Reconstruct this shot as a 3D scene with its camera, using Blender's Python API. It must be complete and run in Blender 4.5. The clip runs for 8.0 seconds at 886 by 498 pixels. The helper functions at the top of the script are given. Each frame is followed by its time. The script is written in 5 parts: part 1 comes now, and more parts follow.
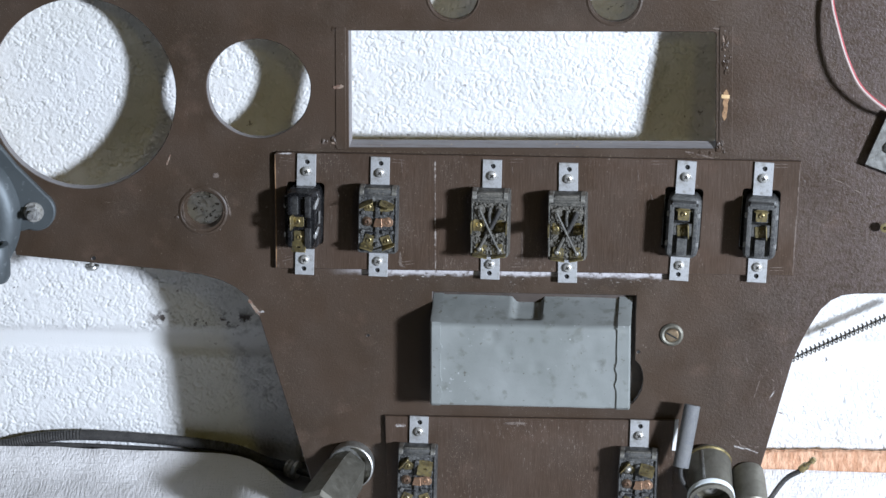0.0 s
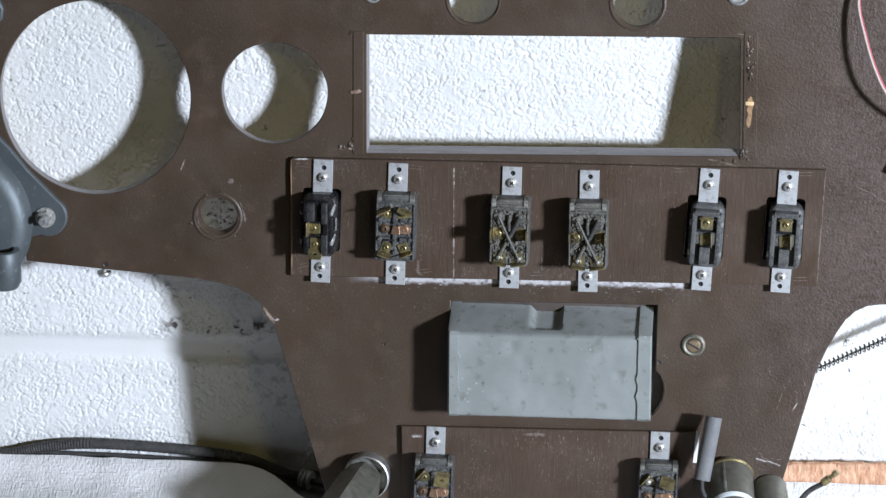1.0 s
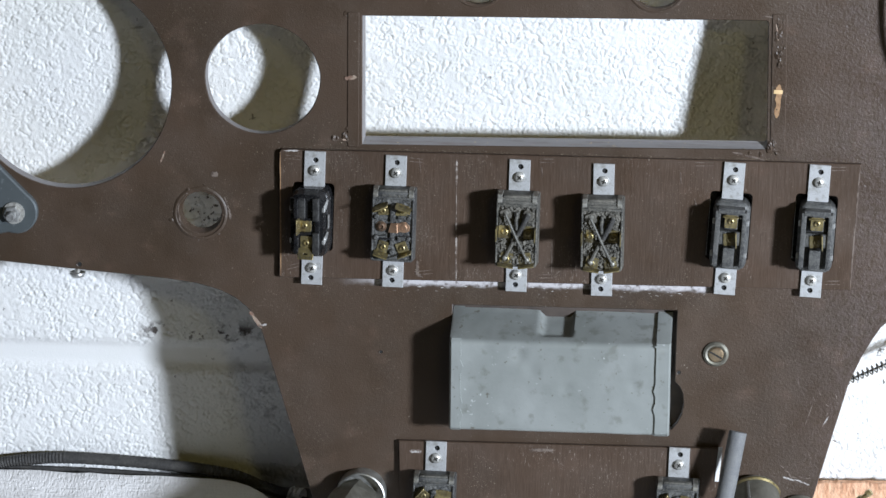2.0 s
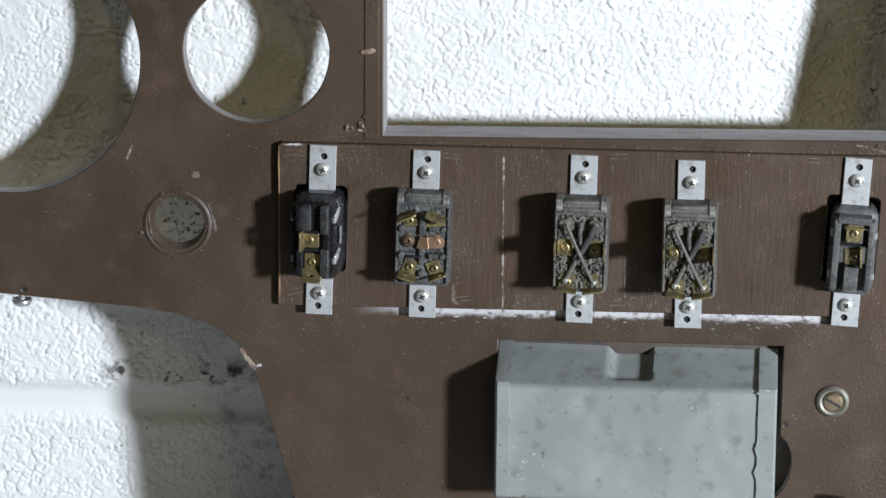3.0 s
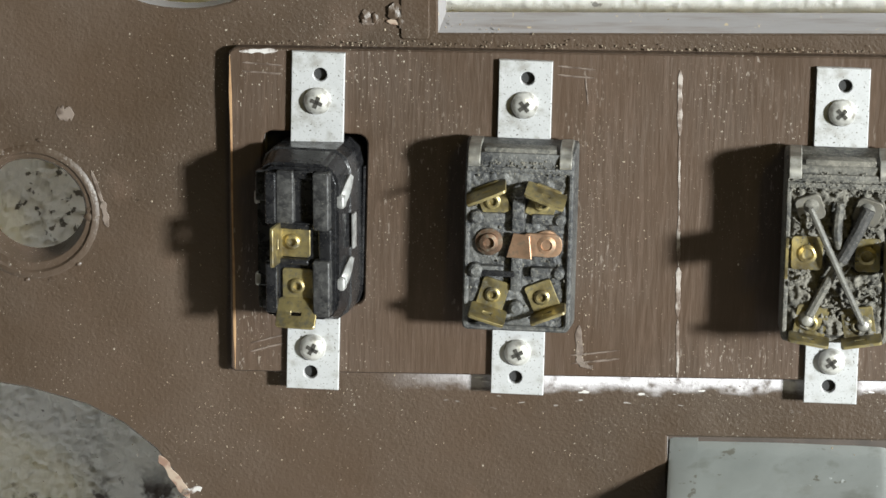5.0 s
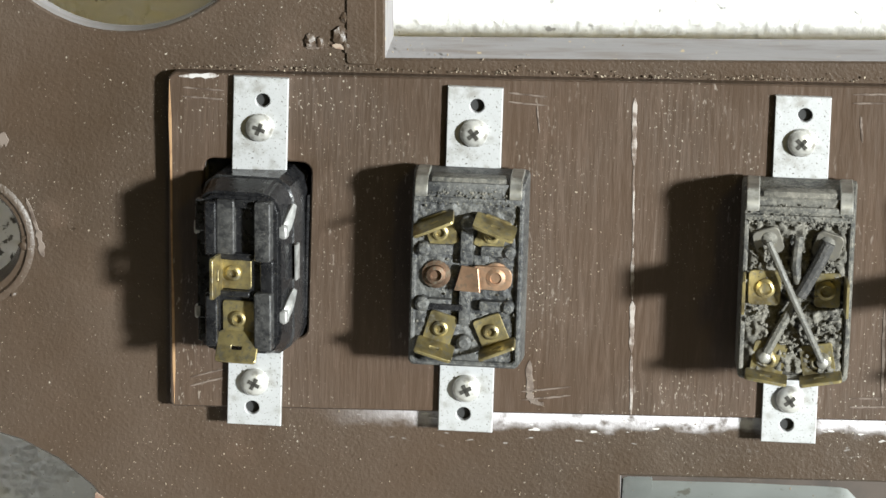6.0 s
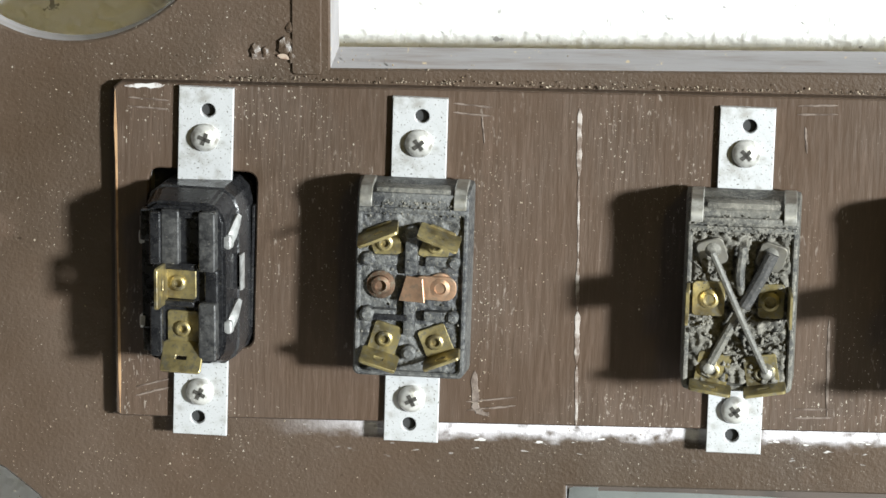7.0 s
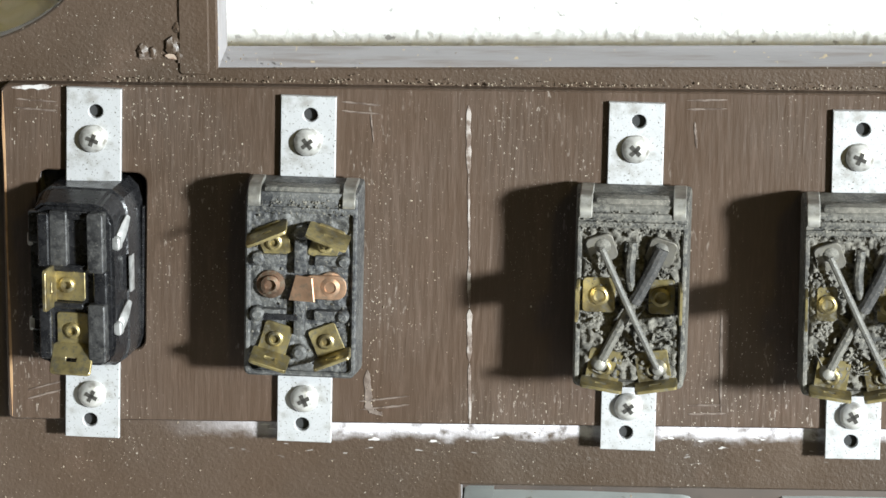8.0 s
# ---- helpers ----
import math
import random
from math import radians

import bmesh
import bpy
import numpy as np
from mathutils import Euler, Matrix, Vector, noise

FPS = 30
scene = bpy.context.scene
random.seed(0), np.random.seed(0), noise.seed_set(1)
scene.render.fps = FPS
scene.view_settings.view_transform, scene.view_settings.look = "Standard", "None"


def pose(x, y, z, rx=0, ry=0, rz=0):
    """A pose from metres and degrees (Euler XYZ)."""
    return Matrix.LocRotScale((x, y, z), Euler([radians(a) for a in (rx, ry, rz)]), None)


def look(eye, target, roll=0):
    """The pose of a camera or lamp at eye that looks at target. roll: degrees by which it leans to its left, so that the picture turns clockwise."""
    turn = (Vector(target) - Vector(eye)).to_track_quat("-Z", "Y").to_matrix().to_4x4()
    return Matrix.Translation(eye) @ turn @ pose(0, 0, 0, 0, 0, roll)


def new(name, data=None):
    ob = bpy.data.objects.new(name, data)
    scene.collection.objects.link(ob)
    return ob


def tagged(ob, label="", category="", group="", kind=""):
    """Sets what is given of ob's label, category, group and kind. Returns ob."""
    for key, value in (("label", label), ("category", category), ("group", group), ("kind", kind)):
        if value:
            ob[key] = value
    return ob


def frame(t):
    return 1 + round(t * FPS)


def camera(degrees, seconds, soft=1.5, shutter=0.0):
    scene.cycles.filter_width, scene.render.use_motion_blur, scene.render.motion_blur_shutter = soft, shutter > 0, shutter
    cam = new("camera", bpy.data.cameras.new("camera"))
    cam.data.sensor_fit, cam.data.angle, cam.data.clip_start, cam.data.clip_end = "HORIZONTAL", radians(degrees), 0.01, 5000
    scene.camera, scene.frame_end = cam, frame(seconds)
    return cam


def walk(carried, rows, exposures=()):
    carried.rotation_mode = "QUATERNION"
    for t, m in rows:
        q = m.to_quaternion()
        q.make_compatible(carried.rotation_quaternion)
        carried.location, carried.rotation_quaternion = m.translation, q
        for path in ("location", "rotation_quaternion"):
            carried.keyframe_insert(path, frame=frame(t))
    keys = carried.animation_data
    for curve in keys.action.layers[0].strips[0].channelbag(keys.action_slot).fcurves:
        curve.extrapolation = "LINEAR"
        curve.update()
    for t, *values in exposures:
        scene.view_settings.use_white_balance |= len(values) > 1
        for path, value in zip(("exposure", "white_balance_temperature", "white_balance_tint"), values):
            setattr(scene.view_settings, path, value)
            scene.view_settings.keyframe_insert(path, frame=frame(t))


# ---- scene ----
from mathutils.geometry import tessellate_polygon

# ---- camera and its path: seconds, place, yaw, pitch, roll ----
cam = camera(12.0, 8.0, 1.5)
FLOOR = -0.166
ROWS = [
    (0.0, 0.1127, -2.0585, 1.0474, 3.14, -26.93, 0.47),
    (0.5, 0.1062, -2.0351, 1.0432, 3.14, -27.03, 0.98),
    (1.0, 0.0958, -2.0225, 1.0360, 3.00, -26.99, 0.81),
    (1.5, 0.0996, -2.0163, 1.0335, 3.15, -26.96, 0.72),
    (1.7, 0.0979, -1.9726, 1.0101, 3.17, -26.94, 0.84),
    (2.8, 0.0560, -1.5415, 0.7987, 3.04, -27.07, 1.08),
    (3.0, 0.0469, -1.4628, 0.7632, 2.93, -27.14, 0.90),
    (3.5, 0.0259, -1.2265, 0.6406, 3.15, -26.81, 0.92),
    (4.0, 0.0063, -1.0264, 0.5409, 3.42, -27.01, 0.97),
    (4.2, 0.0033, -0.9559, 0.4988, 3.67, -26.88, 0.90),
    (5.3, -0.0072, -0.7107, 0.3799, 3.40, -27.08, 0.21),
    (5.5, -0.0062, -0.7121, 0.3805, 3.29, -26.95, 0.60),
    (6.0, -0.0014, -0.7093, 0.3803, 3.16, -26.84, 0.73),
    (6.5, 0.0028, -0.7096, 0.3831, 3.23, -26.85, 0.98),
    (7.0, 0.0079, -0.7085, 0.3817, 3.08, -26.79, 0.87),
    (7.5, 0.0131, -0.7070, 0.3809, 2.86, -26.73, 0.69),
    (8.0, 0.0232, -0.7061, 0.3785, 2.66, -26.64, 0.46),
]
EXPOSURES = [(0.0, -0.28, 5990, 15), (1.0, -0.28, 6030, 15), (1.7, -0.28, 6120, 14), (2.8, -0.24, 6250, 12), (4.2, 0.06, 6730, 10), (5.3, 0.60, 7000, 9), (8.0, 0.70, 6700, 9)]
UP = -FLOOR  # the floor lies at z = 0
walk(cam, [(t, pose(x, y, z + UP, 90 + pitch, 0, yaw) @ pose(0, 0, 0, 0, 0, roll)) for t, x, y, z, yaw, pitch, roll in ROWS], EXPOSURES)

# ---- world and lamps ----
world = bpy.data.worlds.new("room_air")
scene.world = world
world.use_nodes = True
world.node_tree.nodes["Background"].inputs[0].default_value = (0.6, 0.65, 0.7, 1)
world.node_tree.nodes["Background"].inputs[1].default_value = 0.022

PANEL = pose(0, 0, UP, 78, 0, -1.2)  # x along the panel, y up its face, z out of it


def lamp(name, place, target, size, watts, colour, spread):
    data = bpy.data.lights.new(name, "AREA")
    data.shape, data.size, data.energy, data.color = "DISK", size, watts, colour
    data.spread = radians(spread)
    ob = new(name, data)
    ob.matrix_world = look(place, target)
    return ob


WORK = PANEL @ Vector((2.27, 0.46, 2.18))
lamp("work_light", WORK, PANEL @ Vector((0.36, 0.05, 0)), 0.30, 19.6, (0.86, 0.94, 1.0), 50)
lamp("room_light", (0.80, -2.1, UP + 1.45), (0, 0, UP), 0.22, 3.6, (1.0, 0.84, 0.25), 170)


# ---- materials ----
def socket(node, *names):
    for n in names:
        if n in node.inputs:
            return node.inputs[n]


class Mat:
    """A small builder for node materials."""

    def __init__(self, name, colour, rough=0.5, metal=0.0, spec=0.5):
        self.m = bpy.data.materials.new(name)
        self.m.use_nodes = True
        self.t = self.m.node_tree
        self.b = self.t.nodes["Principled BSDF"]
        self.b.inputs["Base Color"].default_value = (*colour, 1)
        self.b.inputs["Roughness"].default_value = rough
        self.b.inputs["Metallic"].default_value = metal
        self.b.inputs["Specular IOR Level"].default_value = spec
        self.c = self.rgb(colour)
        self.h = None

    def node(self, kind, **values):
        n = self.t.nodes.new(kind)
        for k, v in values.items():
            n.inputs[k].default_value = v
        return n

    def rgb(self, colour):
        n = self.t.nodes.new("ShaderNodeRGB")
        n.outputs[0].default_value = (*colour, 1)
        return n.outputs[0]

    def link(self, a, b):
        self.t.links.new(a, b)

    def coords(self, stretch=(1, 1, 1), own=True):
        tc = self.t.nodes.new("ShaderNodeTexCoord")
        mp = self.t.nodes.new("ShaderNodeMapping")
        mp.inputs["Scale"].default_value = stretch
        self.link(tc.outputs["Object"] if own else tc.outputs["Generated"], mp.inputs[0])
        return mp.outputs[0]

    def noise(self, scale, detail=4.0, stretch=(1, 1, 1), rough=0.55):
        n = self.node("ShaderNodeTexNoise", Scale=scale, Detail=detail, Roughness=rough)
        self.link(self.coords(stretch), n.inputs["Vector"])
        return n.outputs["Fac"]

    def cells(self, scale, stretch=(1, 1, 1), feature="F1"):
        n = self.node("ShaderNodeTexVoronoi", Scale=scale)
        n.feature = feature
        self.link(self.coords(stretch), n.inputs["Vector"])
        return n.outputs["Distance"]

    def warped(self, scale, by):
        n = self.node("ShaderNodeTexNoise", Scale=scale, Detail=3.0)
        base = self.coords()
        self.link(base, n.inputs["Vector"])
        v = self.t.nodes.new("ShaderNodeVectorMath")
        v.operation = "MULTIPLY_ADD"
        self.link(n.outputs["Color"], v.inputs[0])
        v.inputs[1].default_value = (by, by, by)
        self.link(base, v.inputs[2])
        return v.outputs[0]

    def beads(self, scale, feature, warp, by):
        n = self.node("ShaderNodeTexVoronoi", Scale=scale)
        n.feature = feature
        self.link(self.warped(warp, by), n.inputs["Vector"])
        return n.outputs["Distance"]

    def ramp(self, fac, lo, hi, flip=False):
        n = self.t.nodes.new("ShaderNodeMapRange")
        n.interpolation_type = "SMOOTHSTEP"
        n.inputs[1].default_value, n.inputs[2].default_value = lo, hi
        n.inputs[3].default_value, n.inputs[4].default_value = (1, 0) if flip else (0, 1)
        self.link(fac, n.inputs[0])
        return n.outputs[0]

    def math(self, op, a, b):
        n = self.t.nodes.new("ShaderNodeMath")
        n.operation = op
        for s, v in zip(n.inputs, (a, b)):
            if isinstance(v, (int, float)):
                s.default_value = v
            else:
                self.link(v, s)
        return n.outputs[0]

    def axis(self, k):
        n = self.t.nodes.new("ShaderNodeSeparateXYZ")
        self.link(self.coords(), n.inputs[0])
        return n.outputs[k]

    def mix(self, fac, colour):
        n = self.t.nodes.new("ShaderNodeMix")
        n.data_type = "RGBA"
        if isinstance(fac, (int, float)):
            n.inputs[0].default_value = fac
        else:
            self.link(fac, n.inputs[0])
        self.link(self.c, n.inputs[6])
        n.inputs[7].default_value = (*colour, 1)
        self.c = n.outputs[2]
        return self

    def bump(self, fac, metres, strength=1.0):
        n = self.node("ShaderNodeBump", Strength=strength, Distance=metres)
        self.link(fac, n.inputs["Height"])
        if self.h:
            self.link(self.h, n.inputs["Normal"])
        self.h = n.outputs[0]
        return self

    def gloss(self, fac, lo, hi):
        n = self.t.nodes.new("ShaderNodeMapRange")
        n.inputs[1].default_value, n.inputs[2].default_value = 0.3, 0.7
        n.inputs[3].default_value, n.inputs[4].default_value = lo, hi
        self.link(fac, n.inputs[0])
        self.link(n.outputs[0], self.b.inputs["Roughness"])
        return self

    def done(self):
        self.link(self.c, self.b.inputs["Base Color"])
        if self.h:
            self.link(self.h, self.b.inputs["Normal"])
        return self.m


def brown_paint(name, grain):
    k = Mat(name, (0.058, 0.0375, 0.0245), 0.38)
    k.mix(k.ramp(k.noise(16, 6), 0.38, 0.68), (0.043, 0.0275, 0.0168))
    k.mix(k.math("MULTIPLY", k.ramp(k.noise(24, 6, (1, 1, 1), 0.65), 0.50, 0.78), 0.45), (0.094, 0.069, 0.051))
    k.mix(k.ramp(k.noise(60, 4), 0.55, 0.8), (0.078, 0.050, 0.034))
    if grain:
        k.mix(0.2, (0.064, 0.036, 0.024))
        k.mix(k.math("MULTIPLY", k.ramp(k.noise(130, 6, (8, 1, 1), 0.75), 0.46, 0.74), 0.30), (0.130, 0.088, 0.066))
        dashes = k.math("MULTIPLY", k.ramp(k.noise(1500, 2, (1, 0.28, 1)), 0.64, 0.71), k.ramp(k.noise(26, 4), 0.48, 0.62))
        k.mix(k.math("MULTIPLY", dashes, 0.55), (0.29, 0.25, 0.215))
        k.bump(k.noise(110, 4, (9, 1, 1)), 0.0003, 0.5)
    else:
        rough_end = k.math("ADD", 0.45, k.math("MULTIPLY", k.ramp(k.axis(0), 0.08, 0.22), 1.1))
        k.bump(k.math("MULTIPLY", k.noise(680, 3), rough_end), 0.0004, 0.62)
        # paler grey mixed in towards the right end: the hazy sheen put into colour
        k.mix(k.math("MULTIPLY", k.math("MULTIPLY", k.ramp(k.axis(0), 0.13, 0.25), k.ramp(k.noise(300, 5, (1, 1, 1), 0.7), 0.34, 0.62)), 0.55), (0.115, 0.087, 0.082))
        k.bump(k.noise(1500, 2), 0.0003, 0.4)
        # white undercoat worn bare below the upper board, with dragged flecks under it
        edge = k.math("SUBTRACT", k.math("MULTIPLY", k.axis(0), 0.0289), 0.0118)
        down = k.math("SUBTRACT", edge, k.axis(1))
        ragged = k.math("ADD", down, k.math("MULTIPLY", k.math("SUBTRACT", k.noise(260, 5, (0.6, 1, 1)), 0.5), 0.006))
        strip = k.math("MULTIPLY", k.ramp(ragged, 0.0012, 0.0040, True), k.ramp(down, -0.002, 0.0002))
        span = k.math("MULTIPLY", k.ramp(k.axis(0), -0.066, -0.030), k.ramp(k.axis(0), 0.118, 0.124, True))
        k.mix(k.math("MULTIPLY", k.math("MULTIPLY", strip, span), k.ramp(k.noise(330, 5), 0.26, 0.50)), (0.47, 0.45, 0.46))
        flecks = k.math("MULTIPLY", k.ramp(k.noise(700, 2, (0.35, 1.3, 1)), 0.66, 0.70), k.ramp(down, 0.001, 0.009, True))
        k.mix(k.math("MULTIPLY", k.math("MULTIPLY", flecks, span), k.ramp(down, -0.001, 0.001)), (0.6, 0.58, 0.56))
    # dust and paint flecks
    k.mix(k.math("MULTIPLY", k.ramp(k.noise(1700, 2), 0.68, 0.73), k.ramp(k.noise(30, 3), 0.40, 0.66)), (0.36, 0.32, 0.265))
    k.mix(k.math("MULTIPLY", k.ramp(k.noise(2600, 1, (1.0, 0.55, 1)), 0.705, 0.75), k.ramp(k.noise(34, 5), 0.46, 0.66)), (0.36, 0.32, 0.265))
    k.mix(k.math("MULTIPLY", k.ramp(k.cells(330, (1, 0.7, 1)), 0.03, 0.075, True), k.ramp(k.noise(75, 2), 0.58, 0.66)), (0.38, 0.34, 0.28))
    k.bump(k.noise(120, 3), 0.0003, 0.18)
    k.gloss(k.noise(35, 4), 0.34, 0.56)
    return k.done()


PAINT = brown_paint("brown_painted_plywood", False)
BOARD = brown_paint("brown_painted_grained_board", True)

k = Mat("cut_plywood_edge", (0.20, 0.19, 0.19), 0.5)
k.mix(k.ramp(k.noise(300, 4, (0.2, 0.2, 3)), 0.45, 0.75), (0.15, 0.13, 0.12))
k.mix(k.ramp(k.noise(500, 3), 0.66, 0.74), (0.35, 0.28, 0.18))
k.bump(k.noise(400, 3, (0.3, 0.3, 2)), 0.0003, 0.5)
EDGE = k.done()

k = Mat("raw_plywood_back", (0.46, 0.36, 0.20), 0.75)
k.mix(k.ramp(k.noise(40, 4, (0.15, 3, 1)), 0.4, 0.7), (0.36, 0.27, 0.14))
BACK = k.done()
k = Mat("bare_wood", (0.30, 0.18, 0.09), 0.7)
k.mix(k.ramp(k.noise(400, 3), 0.45, 0.7), (0.22, 0.12, 0.06))
BARE = k.done()

k = Mat("white_masonry_paint", (0.685, 0.685, 0.68), 0.62)
k.mix(k.ramp(k.noise(14, 4), 0.45, 0.8), (0.63, 0.63, 0.605))
pits = k.math("MULTIPLY", k.ramp(k.noise(330, 3, (1, 1, 0.8)), 0.665, 0.72), k.ramp(k.noise(60, 2), 0.46, 0.58))
k.mix(k.math("MULTIPLY", pits, 0.75), (0.12, 0.11, 0.10))
# greasy smears above the joint
near_x = k.math("MULTIPLY", k.ramp(k.axis(0), -0.176, -0.160), k.ramp(k.axis(0), -0.110, -0.098, True))
near_z = k.math("MULTIPLY", k.ramp(k.axis(2), UP - 0.0815, UP - 0.0775), k.ramp(k.axis(2), UP - 0.073, UP - 0.068, True))
spots = k.math("MULTIPLY", k.math("MULTIPLY", near_x, near_z), k.ramp(k.noise(130, 3), 0.52, 0.60))
k.mix(spots, (0.05, 0.035, 0.028))
for x0, x1, z0, z1, fine in ((0.200, 0.218, -0.0765, -0.0685, 150), (0.205, 0.219, -0.0935, -0.0895, 320), (-0.146, -0.126, -0.014, 0.006, 330), (0.085, 0.103, 0.117, 0.127, 240), (0.094, 0.103, 0.105, 0.111, 260)):
    mid_x, half_x, mid_z, half_z = (x0 + x1) / 2, (x1 - x0) / 2, (z0 + z1) / 2 + UP, (z1 - z0) / 2
    u = k.math("DIVIDE", k.math("SUBTRACT", k.axis(0), mid_x), half_x)
    v = k.math("DIVIDE", k.math("SUBTRACT", k.axis(2), mid_z), half_z)
    far = k.math("ADD", k.math("MULTIPLY", u, u), k.math("MULTIPLY", v, v))
    k.mix(k.math("MULTIPLY", k.ramp(far, 0.6, 1.1, True), k.ramp(k.noise(fine, 3), 0.57, 0.64)), (0.10, 0.09, 0.08))
soot_x = k.math("MULTIPLY", k.ramp(k.axis(0), -0.150, -0.095), k.ramp(k.axis(0), -0.02, 0.02, True))
soot_z = k.math("MULTIPLY", k.ramp(k.axis(2), UP - 0.15, UP - 0.11), k.ramp(k.axis(2), UP - 0.058, UP - 0.035, True))
k.mix(k.math("MULTIPLY", k.math("MULTIPLY", k.math("MULTIPLY", soot_x, soot_z), k.ramp(k.noise(160, 4), 0.50, 0.66)), 0.55), (0.20, 0.20, 0.20))
smooth_z = k.math("MULTIPLY", k.ramp(k.axis(2), UP - 0.098, UP - 0.094), k.ramp(k.axis(2), UP - 0.082, UP - 0.078, True))
rough = k.math("SUBTRACT", 1.0, k.math("MULTIPLY", smooth_z, 0.85))
patch = k.ramp(k.noise(130, 3), 0.42, 0.62)
cracks = k.math("MULTIPLY", k.ramp(k.beads(250, "DISTANCE_TO_EDGE", 260, 0.006), 0.0, 0.30), k.math("MULTIPLY", rough, patch))
k.bump(cracks, 0.0005, 0.25)
grains = k.math("MULTIPLY", k.noise(430, 5, (1, 1, 1), 0.6), rough)
k.bump(grains, 0.0008, 0.30)
k.bump(k.noise(1300, 3), 0.0003, 0.3)
WALL = k.done()

k = Mat("dull_workshop_paint", (0.12, 0.118, 0.11), 0.8)
k.mix(k.ramp(k.noise(3, 4), 0.4, 0.7), (0.09, 0.088, 0.082))
PLASTER = k.done()

k = Mat("grey_concrete", (0.16, 0.155, 0.145), 0.8)
k.mix(k.ramp(k.noise(12, 5), 0.4, 0.7), (0.11, 0.105, 0.10))
k.bump(k.noise(150, 4), 0.001, 0.4)
CONCRETE = k.done()

k = Mat("white_cotton", (0.70, 0.685, 0.68), 0.9, spec=0.1)
k.mix(k.ramp(k.noise(25, 4), 0.45, 0.75), (0.60, 0.585, 0.575))
weave = k.math("ADD", k.noise(900, 1, (1, 0.15, 1)), k.noise(900, 1, (0.15, 1, 1)))
k.bump(weave, 0.0008, 0.8)
k.bump(k.noise(45, 4), 0.003, 0.5)
COTTON = k.done()

k = Mat("orange_terry", (0.62, 0.38, 0.25), 0.95, spec=0.05)
k.mix(k.ramp(k.noise(350, 3, (1, 0.4, 0.4)), 0.4, 0.65), (0.46, 0.25, 0.15))
k.bump(k.noise(500, 3, (1, 0.5, 0.5)), 0.0015, 0.9)
TERRY = k.done()


def metal(name, colour, rough, dull, amount=0.5, dust=0.0):
    q = Mat(name, colour, rough, 0.8)
    q.mix(q.math("MULTIPLY", q.ramp(q.noise(220, 4), 0.42, 0.68), amount), dull)
    if dust:
        q.mix(q.math("MULTIPLY", q.ramp(q.noise(800, 6, (1, 1, 1), 0.7), 0.48, 0.66), dust * 1.6), (0.20, 0.185, 0.145))
    q.bump(q.noise(700, 3), 0.0002, 0.35)
    q.gloss(q.noise(300, 3), rough - 0.07, rough + 0.14)
    return q.done()


def plastic(name, colour, rough, dusty, amount):
    q = Mat(name, colour, rough)
    q.mix(q.math("MULTIPLY", q.ramp(q.noise(130, 4), 0.38, 0.66), amount * 0.7), dusty)
    q.mix(q.math("MULTIPLY", q.ramp(q.noise(950, 6, (1, 1, 1), 0.7), 0.42, 0.64), amount), dusty)
    q.mix(q.math("MULTIPLY", q.ramp(q.noise(2600, 2), 0.62, 0.72), amount * 0.7), (0.26, 0.24, 0.195))
    q.bump(q.noise(1600, 5), 0.0004, 0.55 if rough > 0.2 else 0.15)
    q.gloss(q.noise(400, 4), rough, min(rough + 0.3, 0.9))
    return q.done()


k = Mat("aluminium_strap", (0.50, 0.505, 0.51), 0.48, 0.5)
k.mix(k.ramp(k.noise(300, 5), 0.5, 0.75), (0.33, 0.32, 0.30))
k.mix(k.ramp(k.noise(2200, 3), 0.60, 0.70), (0.20, 0.19, 0.17))
k.mix(k.ramp(k.noise(1100, 2), 0.71, 0.745), (0.10, 0.09, 0.075))
k.bump(k.noise(500, 3), 0.0002, 0.3)
STRAP = k.done()
k = Mat("zinc_screw", (0.52, 0.51, 0.48), 0.36, 0.5)
k.mix(k.ramp(k.noise(600, 5), 0.45, 0.7), (0.28, 0.265, 0.235))
k.bump(k.noise(900, 3), 0.0003, 0.4)
SCREW = k.done()
# near-black for screw slots, whose shade is put into the colour
SLOT = Mat("slot_shade", (0.03, 0.027, 0.022), 0.7).done()
# near-black that paints the shade inside holes, bores and slots
DARK = Mat("hollow_shade", (0.012, 0.012, 0.012), 0.7).done()
BRASS = metal("tarnished_brass", (0.40, 0.325, 0.15), 0.38, (0.13, 0.10, 0.05), 0.9, 0.5)
DIRTY_BRASS = metal("dirty_brass", (0.27, 0.22, 0.10), 0.42, (0.085, 0.068, 0.035), 0.95, 0.6)
COPPER = metal("copper", (0.50, 0.31, 0.20), 0.42, (0.27, 0.165, 0.105), 0.7, 0.35)
DULL_COPPER = metal("dull_copper", (0.17, 0.105, 0.07), 0.45, (0.06, 0.042, 0.03), 0.9, 0.5)
WIRE = plastic("greyed_wire", (0.055, 0.053, 0.048), 0.45, (0.13, 0.124, 0.105), 0.65)
TIN = metal("old_tin", (0.36, 0.35, 0.32), 0.45, (0.15, 0.14, 0.12), 0.8, 0.3)
k = Mat("bright_tin", (0.46, 0.46, 0.45), 0.3, 0.6)
k.mix(k.math("MULTIPLY", k.ramp(k.noise(500, 5), 0.42, 0.66), 0.7), (0.22, 0.215, 0.205))
k.bump(k.noise(700, 3), 0.0004, 0.5)
CHROME = k.done()
BLACK = plastic("black_bakelite", (0.006, 0.006, 0.007), 0.12, (0.045, 0.045, 0.046), 0.20)
DUSTY_BLACK = plastic("dusted_black_bakelite", (0.012, 0.012, 0.013), 0.20, (0.13, 0.128, 0.122), 0.32)
GREY_BLACK = plastic("dusty_bakelite", (0.016, 0.017, 0.019), 0.40, (0.108, 0.107, 0.100), 0.78)
